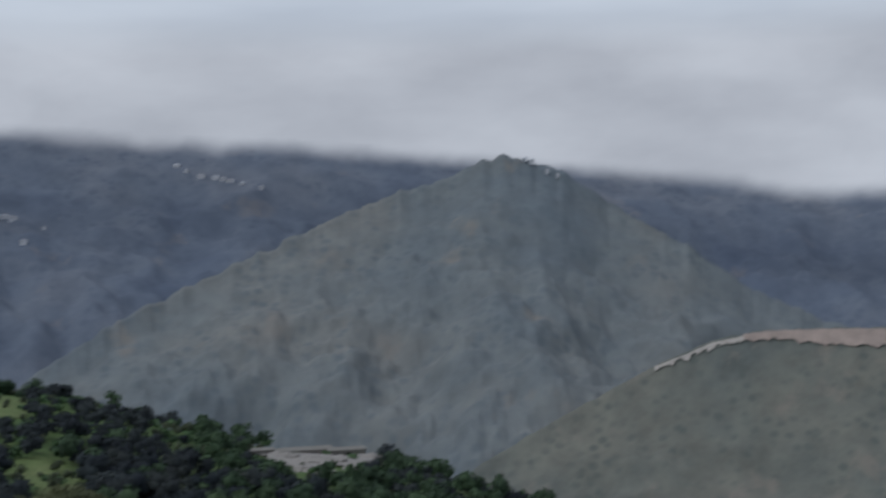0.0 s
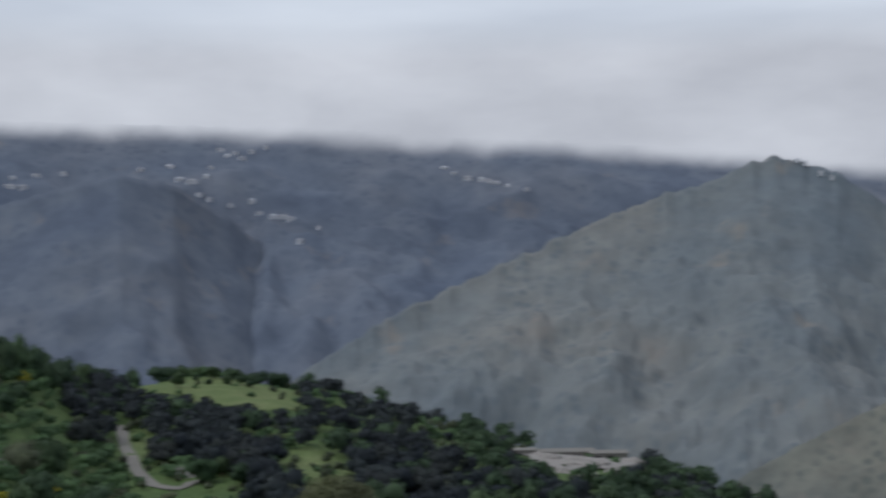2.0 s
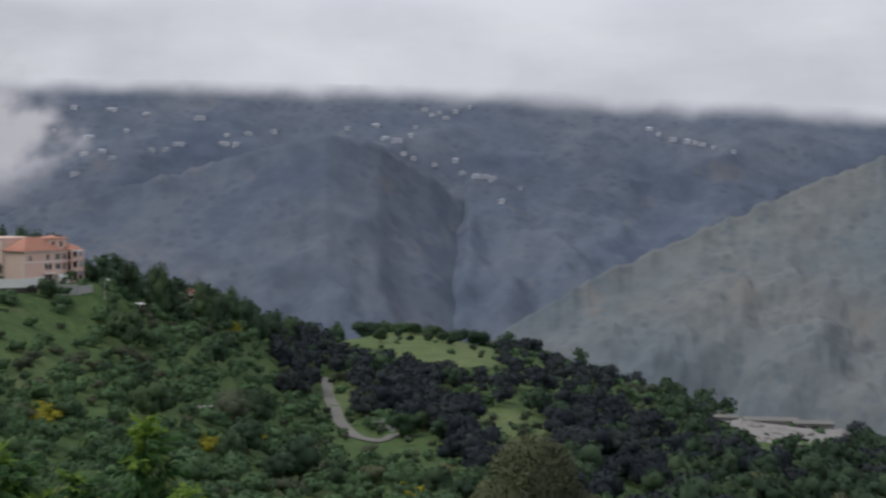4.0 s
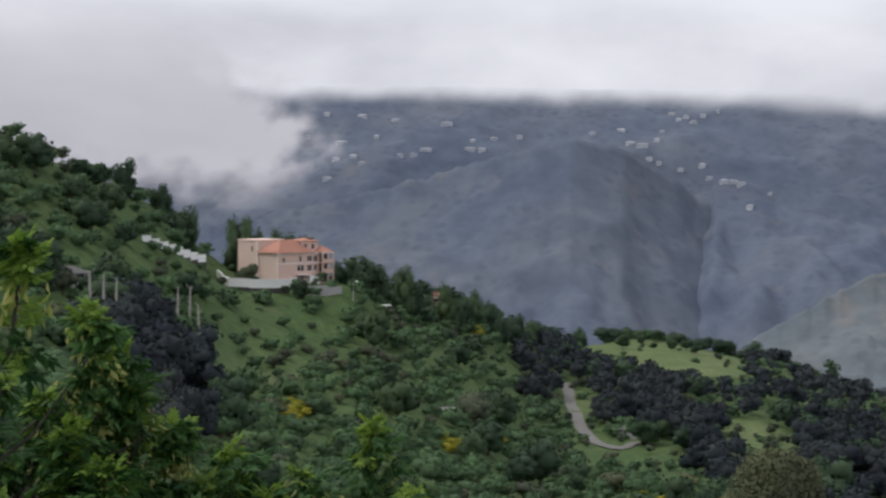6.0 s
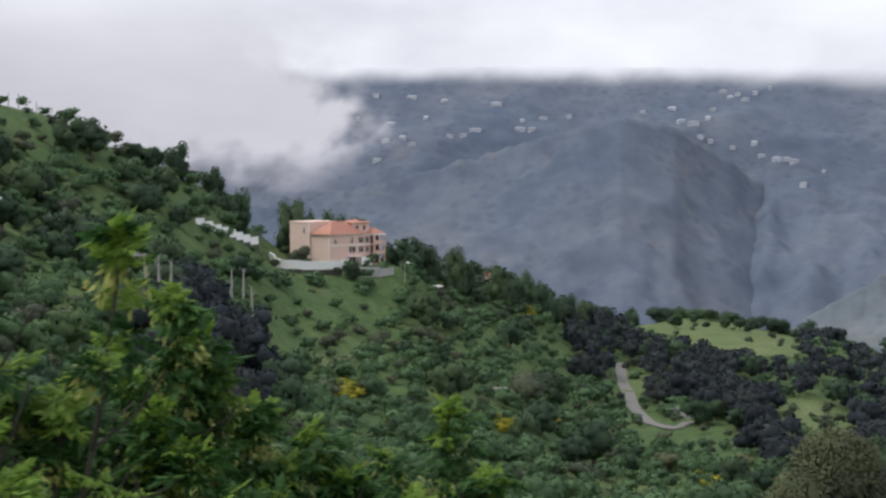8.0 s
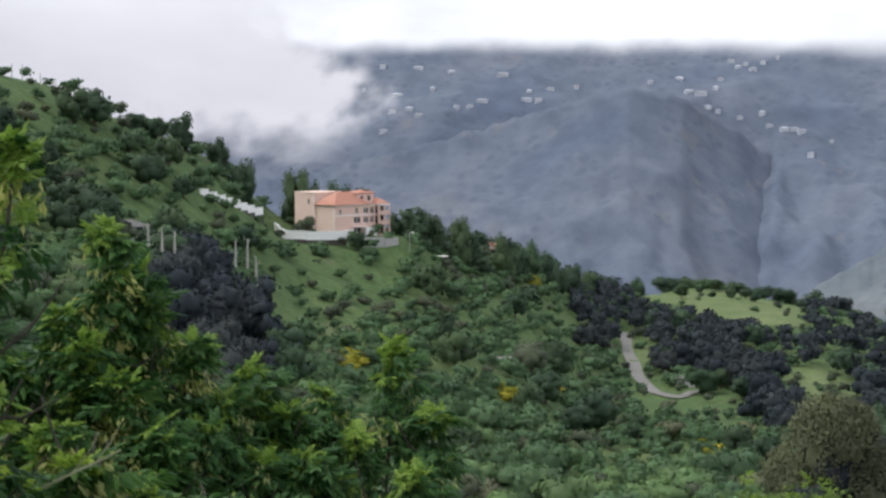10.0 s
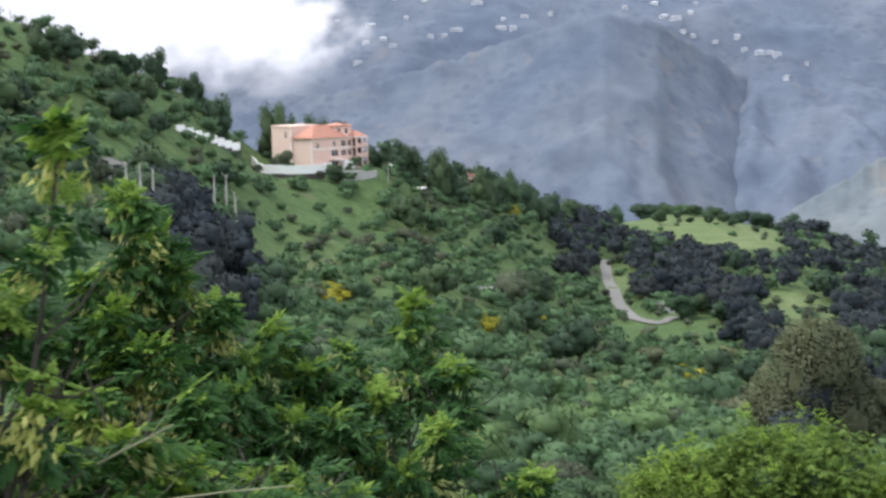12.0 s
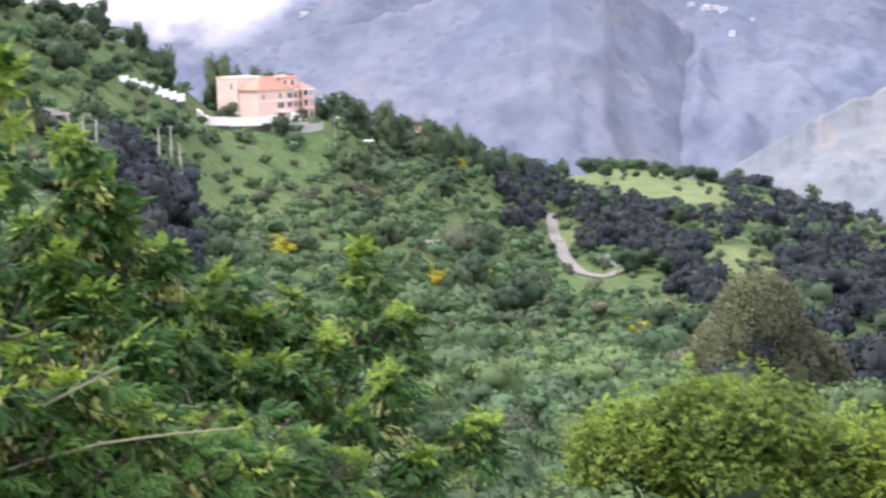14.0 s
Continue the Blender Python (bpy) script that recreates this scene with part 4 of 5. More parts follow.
# ---------------------------------------------------------------- small buildings on the near hill
def small_house(az, el, w, d, h, wall, roof, label, turn=0.0, flat=False, name="hut"):
    p = on_ground(az, el)
    ob = thing(name, pose(p.x, p.y, p.z, 0, 0, -az + turn), label, "building")
    part("wall", wall_with_holes(-w / 2, w / 2, -1.5, h, [(-w * 0.3, 0.0, 0.9, 1.9), (w * 0.1, 0.9, w * 0.22, 1.0)], -d / 2, 0.25, "y"), wall, ob)
    part("wall", box_bm(-w / 2, d / 2 - 0.25, -1.5, w / 2, d / 2, h), wall, ob)
    for x in (-w / 2, w / 2 - 0.25):
        part("wall", box_bm(x, -d / 2 + 0.252, -1.5, x + 0.25, d / 2 - 0.252, h), wall, ob)
    part("door", box_bm(-w * 0.3, -d / 2 + 0.1, 0, -w * 0.3 + 0.9, -d / 2 + 0.16, 1.9), M_BARK, ob)
    part("window", box_bm(w * 0.1, -d / 2 + 0.1, 0.9, w * 0.32, -d / 2 + 0.15, 1.9), M_GLASSDARK, ob)
    part("roof", box_bm(-w / 2 - 0.3, -d / 2 - 0.3, h, w / 2 + 0.3, d / 2 + 0.3, h + 0.22, 0.03) if flat else hip_roof(-w / 2, -d / 2, w / 2, d / 2, h, 1.2, 0.35, 0.12), roof, ob)
    return ob


small_house(-23.1, -9.5, 4.2, 3.4, 2.0, M_ROCK, M_TRACK, "small hut with a pale sheet roof among shrubs", 10, True)
small_house(-15.2, -10.1, 6.0, 4.0, 2.2, M_CONCRETE, M_TRACK, "grey shed beside the track", -15, True, "shed")
small_house(-39.0, -3.75, 6.0, 4.6, 1.9, M_CONCRETE, M_OLDROOF, "grey stone cottage half hidden by trees", 20, False, "cottage")
small_house(-36.0, -5.0, 5.5, 4.5, 2.2, M_CONCRETE, M_OLDROOF, "ruined grey stone hut in the dark wood", -10, False)
small_house(-24.0, -4.3, 8.0, 7.0, 3.2, M_PINK, M_TILE, "pink cottage with terracotta roof behind dark trees", 15, False, "cottage")
small_house(-25.8, -4.95, 4.6, 3.2, 1.7, M_WHITE, M_WHITE, "low white shed on the slope", 0, True, "shed")
small_house(-6.8, -10.3, 6.0, 4.5, 2.4, M_PINK, M_OLDROOF, "small pinkish shed among dark trees", 12, False, "shed")
small_house(-37.4, -4.25, 5.0, 4.0, 2.2, M_CONCRETE, M_OLDROOF, "low grey stone outbuilding", 35, False, "shed")

M_LAMPGLOW = bpy.data.materials.new("lamp_glow")
M_LAMPGLOW.use_nodes = True
M_LAMPGLOW.node_tree.nodes["Principled BSDF"].inputs["Emission Color"].default_value = (1.0, 0.95, 0.85, 1)
M_LAMPGLOW.node_tree.nodes["Principled BSDF"].inputs["Emission Strength"].default_value = 4.0


def street_lamp(az, el, h, lit):
    p = on_ground(az, el)
    ob = thing("street_lamp", pose(p.x, p.y, p.z, 0, 0, -az), "tall grey street lamp" + (", lit" if lit else "") + " beside the hill road", "lamp", "street lamps")
    mesh_object("pole", *tube([(0, 0, -0.5), (0, 0, h * 0.5), (0, 0, h)], [0.11, 0.09, 0.07], 8), M_CONCRETE, ob)
    mesh_object("arm", *tube([(0, 0, h - 0.1), (0.4, -0.4, h + 0.15), (0.8, -0.8, h + 0.2)], [0.05, 0.05, 0.04], 6), M_CONCRETE, ob)
    bm = bmesh.new()
    bmesh.ops.create_icosphere(bm, subdivisions=2, radius=0.3, matrix=Matrix.Translation((0.8, -0.8, h + 0.12)) @ Matrix.Diagonal((1.3, 0.8, 0.6, 1)))
    part("lamp_head", bm, M_LAMPGLOW if lit else M_WHITE, ob, "", True)


street_lamp(-24.5, -4.85, 5.2, True)
street_lamp(-27.2, -4.5, 5.0, False)
street_lamp(-44.1, -2.3, 5.5, False)


def dead_trunk(az, el, h, seed):
    p = on_ground(az, el)
    gen = np.random.default_rng(seed)
    ob = thing("dead_tree", pose(p.x, p.y, p.z), "bare pale dead trunk standing above dark scrub", "tree", "dead trunks")
    lean = gen.uniform(-0.25, 0.25, 2)
    mesh_object("trunk", *tube([(0, 0, -0.6), (lean[0] * 0.5, lean[1] * 0.5, h * 0.5), (lean[0], lean[1], h)], [0.32, 0.26, 0.12], 7), M_DEADWOOD, ob)
    for k in range(3):
        z, t = h * gen.uniform(0.55, 0.95), gen.uniform(0, 6.3)
        mesh_object("limb", *tube([(lean[0] * 0.7, lean[1] * 0.7, z), (math.cos(t) * 0.5, math.sin(t) * 0.5, z + 0.5), (math.cos(t) * 0.7, math.sin(t) * 0.7, z + 1.0)], [0.09, 0.06, 0.03], 5), M_DEADWOOD, ob)


def fence_post(az, r, hgt):
    x, y = r * math.sin(radians(az)), r * math.cos(radians(az))
    ob = mesh_object("fence_post", *tube([(0, 0, -0.5), (0.03, 0, hgt * 0.5), (0, 0.02, hgt)], [0.12, 0.11, 0.09], 6), M_DEADWOOD)
    ob.matrix_world = pose(x, y, ground_z(x, y))
    tagged(ob, "thin weathered wooden post on the grassy crest", "post", "crest posts")


for a, r, t in ((-44.0, 322, 3.0), (-43.5, 323, 2.6), (-43.1, 324, 3.2), (-42.4, 326, 2.8), (-41.8, 328, 2.5), (-44.6, 320, 2.8)):
    fence_post(a, r, t)

for i, (a, e, h) in enumerate([(-38.1, -5.6, 9), (-37.6, -5.6, 8.5), (-37.1, -5.6, 8), (-34.6, -5.8, 8.5), (-34.1, -5.8, 9), (-33.7, -5.9, 6)]):
    dead_trunk(a, e, h, 60 + i)


# ---------------------------------------------------------------- single trees that stand out against the sky and the fields
def lone_tree(az, top_el, r, h, w, mat, label, seed, tufts=1500, size=0.3, name="oak_tree", category="tree", base=0.05, lobes=9, core=0.78):
    x, y = r * math.sin(radians(az)), r * math.cos(radians(az))
    z = GROUND_BVH.ray_cast(Vector((x, y, 500)), Vector((0, 0, -1)))[0].z
    if top_el is not None:
        h = max(2.0, r * math.tan(radians(top_el)) - z)
    ob = plant(name, mat, label, category, seed, w, h, h * base, lobes, tufts, size, core=core)
    ob.matrix_world = pose(x, y, z - 0.1, 0, 0, seed * 47)
    return ob


OAK = "tall dark oak standing against the sky"
for i, (a, t, r, w) in enumerate([(-40.1, 2.1, 330, 4.8), (-38.7, 1.5, 336, 6.5), (-37.9, 1.25, 340, 6), (-36.8, 1.5, 345, 6.5), (-35.3, 0.4, 352, 6), (-34.2, -0.1, 358, 6.5),
                                  (-32.1, -0.85, 376, 8.5), (-31.4, -1.4, 380, 6.5), (-30.2, -1.55, 384, 8), (-29.3, -1.8, 386, 6.5), (-27.6, -2.85, 372, 6.5), (-26.9, -2.7, 366, 8.5), (-26.2, -2.9, 370, 7), (-25.0, -3.1, 372, 7.5),
                                  (-24.5, -3.6, 380, 5), (-23.2, -3.8, 400, 7.5), (-22.6, -4.05, 410, 7.5), (-22.1, -4.1, 418, 8), (-21.5, -4.4, 430, 8), (-21.0, -4.55, 440, 8.5), (-20.3, -4.95, 465, 9), (-19.6, -5.2, 490, 9.5), (-18.9, -5.4, 520, 10), (-17.5, -5.5, 572, 8), (-16.3, -5.45, 590, 13), (-15.3, -5.5, 600, 13), (-14.4, -5.6, 612, 13), (-13.4, -5.65, 618, 13), (-12.4, -5.75, 620, 13), (-11.4, -5.85, 620, 13), (-10.4, -5.95, 612, 13), (-9.4, -6.2, 606, 12)]):
    lone_tree(a, t, r, 6, w, M_DARKLEAF, OAK, 200 + i, base=-0.2)
FIELD_TREE = "small round tree standing in the green meadow"
for i, (a, r, h, w) in enumerate([(-15.65, 545, 7.0, 6.5), (-14.2, 588, 6.0, 6.0), (-14.9, 575, 3.2, 3.4), (-13.0, 560, 4.6, 6.0), (-12.6, 556, 4.2, 5.0), (-13.6, 556, 4.8, 5.0), (-14.4, 566, 2.6, 2.8)]):
    lone_tree(a, None, r, h, w, M_DARKLEAF, FIELD_TREE, 240 + i, 900, 0.32, base=0.15)
lone_tree(-14.65, None, 325, 6.5, 8.5, M_MIDLEAF, "broad round green tree beside the grey shed", 260, 1800, 0.32, base=0.08)
lone_tree(-25.6, None, 262, 8.0, 3.4, M_DARKLEAF, "slim dark tree on the open slope", 262, 1400, 0.25, base=0.1)
lone_tree(-31.75, None, 347, 5.6, 6.0, M_PALELEAF, "round olive tree inside the yard wall", 263, 1500, 0.26, base=0.12)
lone_tree(-29.45, None, 335, 4.6, 4.4, M_DARKLEAF, "dark bushy tree in front of the house", 264, 1200, 0.26, base=0.1)
lone_tree(-28.9, None, 331, 3.0, 5.0, M_MIDLEAF, "bushy green shrub below the yard wall", 265, 1200, 0.24, base=0.1)
for i in range(5):
    lone_tree(-35.9 + i * 0.62, None, 297 + i * 5.0, 1.2 + 0.3 * (i % 3), 2.8 + 0.6 * (i % 2), M_MIDLEAF, "green shrub at the foot of the garden wall", 270 + i, 700, 0.24, "shrub", "shrub", 0.05)
lone_tree(-20.9, None, 300, 8.5, 8.0, M_DARKLEAF, "tall dark tree at the edge of the open slope", 266, 1800, 0.3, base=0.12)
lone_tree(-22.0, None, 270, 8.5, 8.0, M_PALELEAF, "half-bare brownish tree on the open slope", 267, 700, 0.24, base=0.2)

# ---------------------------------------------------------------- far villages
def village_house(az, el, w, tree, seed, group):
    hit = on_ground(az, el, tree)
    if hit is None:
        return
    gen = np.random.default_rng(seed)
    w = w * gen.uniform(0.6, 1.15)
    d, h = gen.uniform(7, 9), gen.uniform(2.4, 4.4)
    ob = thing("village_house", pose(hit.x, hit.y, hit.z, 0, 0, -az + gen.uniform(-25, 25)), "pale village house high on the hazy mountainside", "house", group)
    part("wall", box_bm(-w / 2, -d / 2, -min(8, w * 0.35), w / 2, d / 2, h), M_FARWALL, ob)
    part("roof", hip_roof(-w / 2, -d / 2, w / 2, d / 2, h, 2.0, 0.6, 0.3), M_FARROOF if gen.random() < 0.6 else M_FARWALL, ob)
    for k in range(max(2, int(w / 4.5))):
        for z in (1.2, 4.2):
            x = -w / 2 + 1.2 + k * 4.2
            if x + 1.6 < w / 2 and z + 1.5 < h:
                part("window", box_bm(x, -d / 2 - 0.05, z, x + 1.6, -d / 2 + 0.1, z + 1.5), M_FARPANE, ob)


WEST = [(-26.9, 3.36, 20), (-25.5, 3.2, 16), (-23.3, 3.06, 22), (-26.3, 2.48, 13), (-24.7, 1.74, 13), (-24.2, 1.96, 24), (-22.2, 2.37, 15), (-21.3, 2.44, 15), (-22.3, 1.99, 22), (-21.8, 1.97, 20),
        (-20.2, 2.54, 11), (-17.1, 2.7, 15), (-28.0, 1.51, 17), (-27.3, 1.63, 15), (-26.9, 1.35, 13), (-27.8, 2.23, 19), (-28.4, 0.67, 15), (-25.3, 1.69, 10), (-28.4, 3.42, 11), (-29.2, 2.46, 12)]
EAST = [(-15.9, 2.84, 17), (-15.5, 2.3, 20), (-15.0, 2.2, 22), (-14.4, 2.41, 14), (-14.2, 2.78, 12), (-13.8, 3.53, 14), (-13.5, 3.29, 18), (-12.9, 3.17, 15), (-12.5, 3.44, 12), (-11.9, 3.62, 10), (-13.2, 3.4, 12),
        (-14.3, 1.46, 15), (-14.7, 1.65, 12), (-12.5, 1.37, 13), (-12.2, 0.83, 12), (-11.6, 0.72, 15), (-11.2, 0.68, 14), (-10.9, 0.6, 14), (-10.5, -0.36, 10), (-9.7, 0.2, 10), (-13.4, 1.2, 10)]
NORTH = [(-4.3, 2.72, 14), (-3.9, 2.5, 10), (-3.3, 2.26, 15), (-2.7, 2.2, 18), (-2.4, 2.15, 12), (-2.1, 2.06, 16), (-1.6, 1.93, 13), (-0.8, 1.76, 9)]
for group, places in (("west village", WEST), ("east village", EAST), ("north village", NORTH)):
    for i, (a, e, w) in enumerate(places):
        s = SPUR_BVH.ray_cast(Vector((0, 0, 0)), way(a, e))[0]
        village_house(a, e, w, SPUR_BVH if s is not None else FAR_BVH, 300 + i, group)
for i, (a, e, w) in enumerate([(10.45, 2.75, 7), (10.75, 2.65, 6), (11.4, 2.2, 6), (11.85, 2.0, 5)]):
    hit = CONE_BVH.ray_cast(Vector((0, 0, 0)), way(a, e))[0]
    village_house(a, e, w, CONE_BVH if hit is not None else FAR_BVH, 380 + i, "summit houses")

# ---------------------------------------------------------------- raw earth on the ridge, and the quarry
def scar(name, az, top, low, mat, label):
    """A cut bank along the crest of the ridge: its upper and lower edge by bearing and height."""
    vs, fs, n = [], [], 70
    for i in range(n + 1):
        a = az[0] + (az[-1] - az[0]) * i / n
        t, b = interp(a, az, top), interp(a, az, low)
        b += 0.22 * noise.fractal((a * 3.0, 0, 0), 1, 2, 4)
        for k in range(6):
            e = t + (min(b, t - 0.06) - t) * k / 5
            p = on_ground(a, e, RIDGE_BVH)
            if p is None:
                p = on_ground(a, e - 0.3, RIDGE_BVH)
            vs.append(p - way(a, 0) * 1.2 + Vector((0, 0, 0.6 + 0.8 * noise.noise((a * 9, k * 0.7, 1)))))
    for i in range(n):
        fs += [(i * 6 + k, i * 6 + k + 1, i * 6 + k + 7, i * 6 + k + 6) for k in range(5)]
    return tagged(mesh_object(name, vs, fs, mat), label, "track", kind="structure")


scar("earth_track", [15.8, 17.1, 18.2, 19.6], [-6.1, -5.6, -5.1, -4.8], [-6.25, -5.75, -5.3, -5.0], M_DIRT, "pale dirt track climbing the crest of the ridge")
scar("earth_bank", [19.5, 20.5, 22.3, 24, 27, 34], [-4.74, -4.62, -4.52, -4.5, -4.48, -4.46], [-4.98, -4.92, -5.05, -5.2, -5.1, -5.0], M_SCAR, "raw ochre earth bank along the ridge crest")

draped("quarry_floor", QUARRY, M_ROCK, "grey rubble floor of a small hill quarry", "quarry", 0.8)


def quarry_shed(az, el, w, d, h, mat, label):
    p = on_ground(az, el)
    ob = thing("quarry_building", pose(p.x, p.y, p.z, 0, 0, -az + 8), label, "building", "quarry buildings")
    part("wall", box_bm(-w / 2, -d / 2, -2, w / 2, d / 2, h, 0.05), mat, ob)
    part("roof", box_bm(-w / 2 - 0.5, -d / 2 - 0.5, h, w / 2 + 0.5, d / 2 + 0.5, h + 0.35), M_TRACK, ob, "pale flat roof")
    for k in range(int(w / 5)):
        part("opening", box_bm(-w / 2 + 1 + k * 5, -d / 2 - 0.06, 0.2, -w / 2 + 3.6 + k * 5, -d / 2 + 0.1, h - 0.8), M_GLASSDARK, ob, "dark doorway")


quarry_shed(0.9, -9.45, 20, 8, 2.2, M_ROCK, "long low grey shed at the quarry")
quarry_shed(2.6, -9.45, 14, 7, 2.6, M_ROCK, "low grey shed at the quarry")
quarry_shed(-1.0, -9.5, 9, 5, 2.0, M_TRACK, "small pale shed at the quarry")


def boulder_heap(az, el, s, seed):
    p = on_ground(az, el)
    bm = bmesh.new()
    bmesh.ops.create_icosphere(bm, subdivisions=3, radius=s)
    for v in bm.verts:
        v.co *= 1 + 0.45 * noise.fractal(v.co * (1.1 / s) + Vector((seed, 0, 0)), 1, 2, 4)
        v.co.z *= 0.45
    me = bpy.data.meshes.new("spoil_heap")
    bm.to_mesh(me)
    bm.free()
    me.materials.append(M_ROCK)
    ob = new("spoil_heap", me)
    ob.location = p
    tagged(ob, "heap of pale quarry spoil on the slope", "rock", "quarry spoil")


for i, (a, e, s) in enumerate([(0.2, -9.7, 5), (1.2, -9.9, 6), (2.2, -9.95, 5), (3.6, -9.7, 5), (0.8, -10.2, 4), (-0.4, -9.6, 3.5), (2.9, -10.3, 4), (1.7, -10.4, 3.5), (4.6, -10.0, 4)]):
    boulder_heap(a, e, s, i * 3.3)


# ---------------------------------------------------------------- trees close to the lookout
def compound_leaf(gen, length, droop, pairs=3):
    """One pinnate leaf along +x: pairs of narrow folded leaflets and one at the end, on a drooping stalk. Vertices and faces."""
    vs, fs = [], []
    places = [(0.3, 1), (0.32, -1), (0.55, 1), (0.57, -1), (0.78, 1), (0.8, -1)][6 - 2 * pairs:] + [(0.9, 0)]
    for at, side in places:
        L = length * 0.5 * gen.uniform(0.8, 1.2) * (1.15 if side == 0 else 1.0)
        a = side * gen.uniform(0.7, 1.05) + gen.uniform(-0.12, 0.12)
        dx, dy, w = math.cos(a), math.sin(a), L * 0.27
        x0, z0 = length * at, -droop * length * 0.5 * at * at
        z = -droop * L * gen.uniform(0.4, 1.1)
        o = len(vs)
        vs += [(x0, 0, z0), (x0 + dx * L * 0.45 - dy * w, dy * L * 0.45 + dx * w, z0 + z * 0.3 - w * 0.3), (x0 + dx * L * 0.5, dy * L * 0.5, z0 + z * 0.35 + w * 0.25),
               (x0 + dx * L * 0.45 + dy * w, dy * L * 0.45 - dx * w, z0 + z * 0.3 - w * 0.3), (x0 + dx * L, dy * L, z0 + z)]
        fs += [(o, o + 1, o + 2), (o, o + 2, o + 3), (o + 1, o + 4, o + 2), (o + 2, o + 4, o + 3)]
    return np.array(vs), fs


def rosette(gen, n, length, droop, up, pairs=3):
    """A tuft of compound leaves round a shoot's end."""
    vs, fs, o = [], [], 0
    for k in range(n):
        v, f = compound_leaf(gen, length * gen.uniform(0.75, 1.15), droop * gen.uniform(0.5, 1.5), pairs)
        m = Euler((gen.uniform(-0.5, 0.5), -up * gen.uniform(0.3, 1.2), 2 * math.pi * (k + gen.uniform(-0.3, 0.3)) / n)).to_matrix()
        v = v @ np.array(m).T + np.array((gen.normal(0, 0.03), gen.normal(0, 0.03), gen.uniform(-0.08, 0.05)))
        vs.append(v)
        fs += [tuple(i + o for i in q) for q in f]
        o += len(v)
    return np.concatenate(vs), fs


def tassel(gen):
    """A hanging bunch of pale winged seeds."""
    vs, fs = [], []
    for k in range(38):
        t = gen.uniform(0, 6.28)
        q, z = gen.uniform(0.01, 0.1), -gen.uniform(0.0, 0.13)
        p = np.array((q * math.cos(t), q * math.sin(t), z))
        L, w = gen.uniform(0.035, 0.06), 0.009
        a = gen.uniform(0, 6.28)
        o = len(vs)
        out = np.array((math.cos(a), math.sin(a), 0))
        sd = np.array((-math.sin(a), math.cos(a), 0))
        vs += [p, p + sd * w + out * 0.01 - np.array((0, 0, L * 0.5)), p + out * 0.02 - np.array((0, 0, L)), p - sd * w - np.array((0, 0, L * 0.5))]
        fs.append((o, o + 1, o + 2, o + 3))
    return np.array(vs), fs


GEN = np.random.default_rng(41)
LEAF_SETS = [rosette(GEN, 9, 0.17, 1.0, 0.35) for _ in range(8)]
TIP_SETS = [rosette(GEN, 9, 0.13, 0.8, 0.9) for _ in range(5)]
BUSH_SETS = [rosette(GEN, 8, 0.2, 0.8, 0.5, 1) for _ in range(6)]
SEED_SETS = [tassel(GEN) for _ in range(4)]


def gather(items, sets, gen):
    """Joins many tufts: items are (place, size); each takes a random template and turn."""
    vs, fs, o = [], [], 0
    for p, s in items:
        v, f = sets[int(gen.integers(len(sets)))]
        m = np.array(Euler((gen.uniform(-0.75, 0.75), gen.uniform(-0.75, 0.75), gen.uniform(0, 6.28))).to_matrix()) * s
        vs.append(v @ m.T + np.array(p))
        fs += [tuple(i + o for i in q) for q in f]
        o += len(v)
    return np.concatenate(vs).tolist(), fs


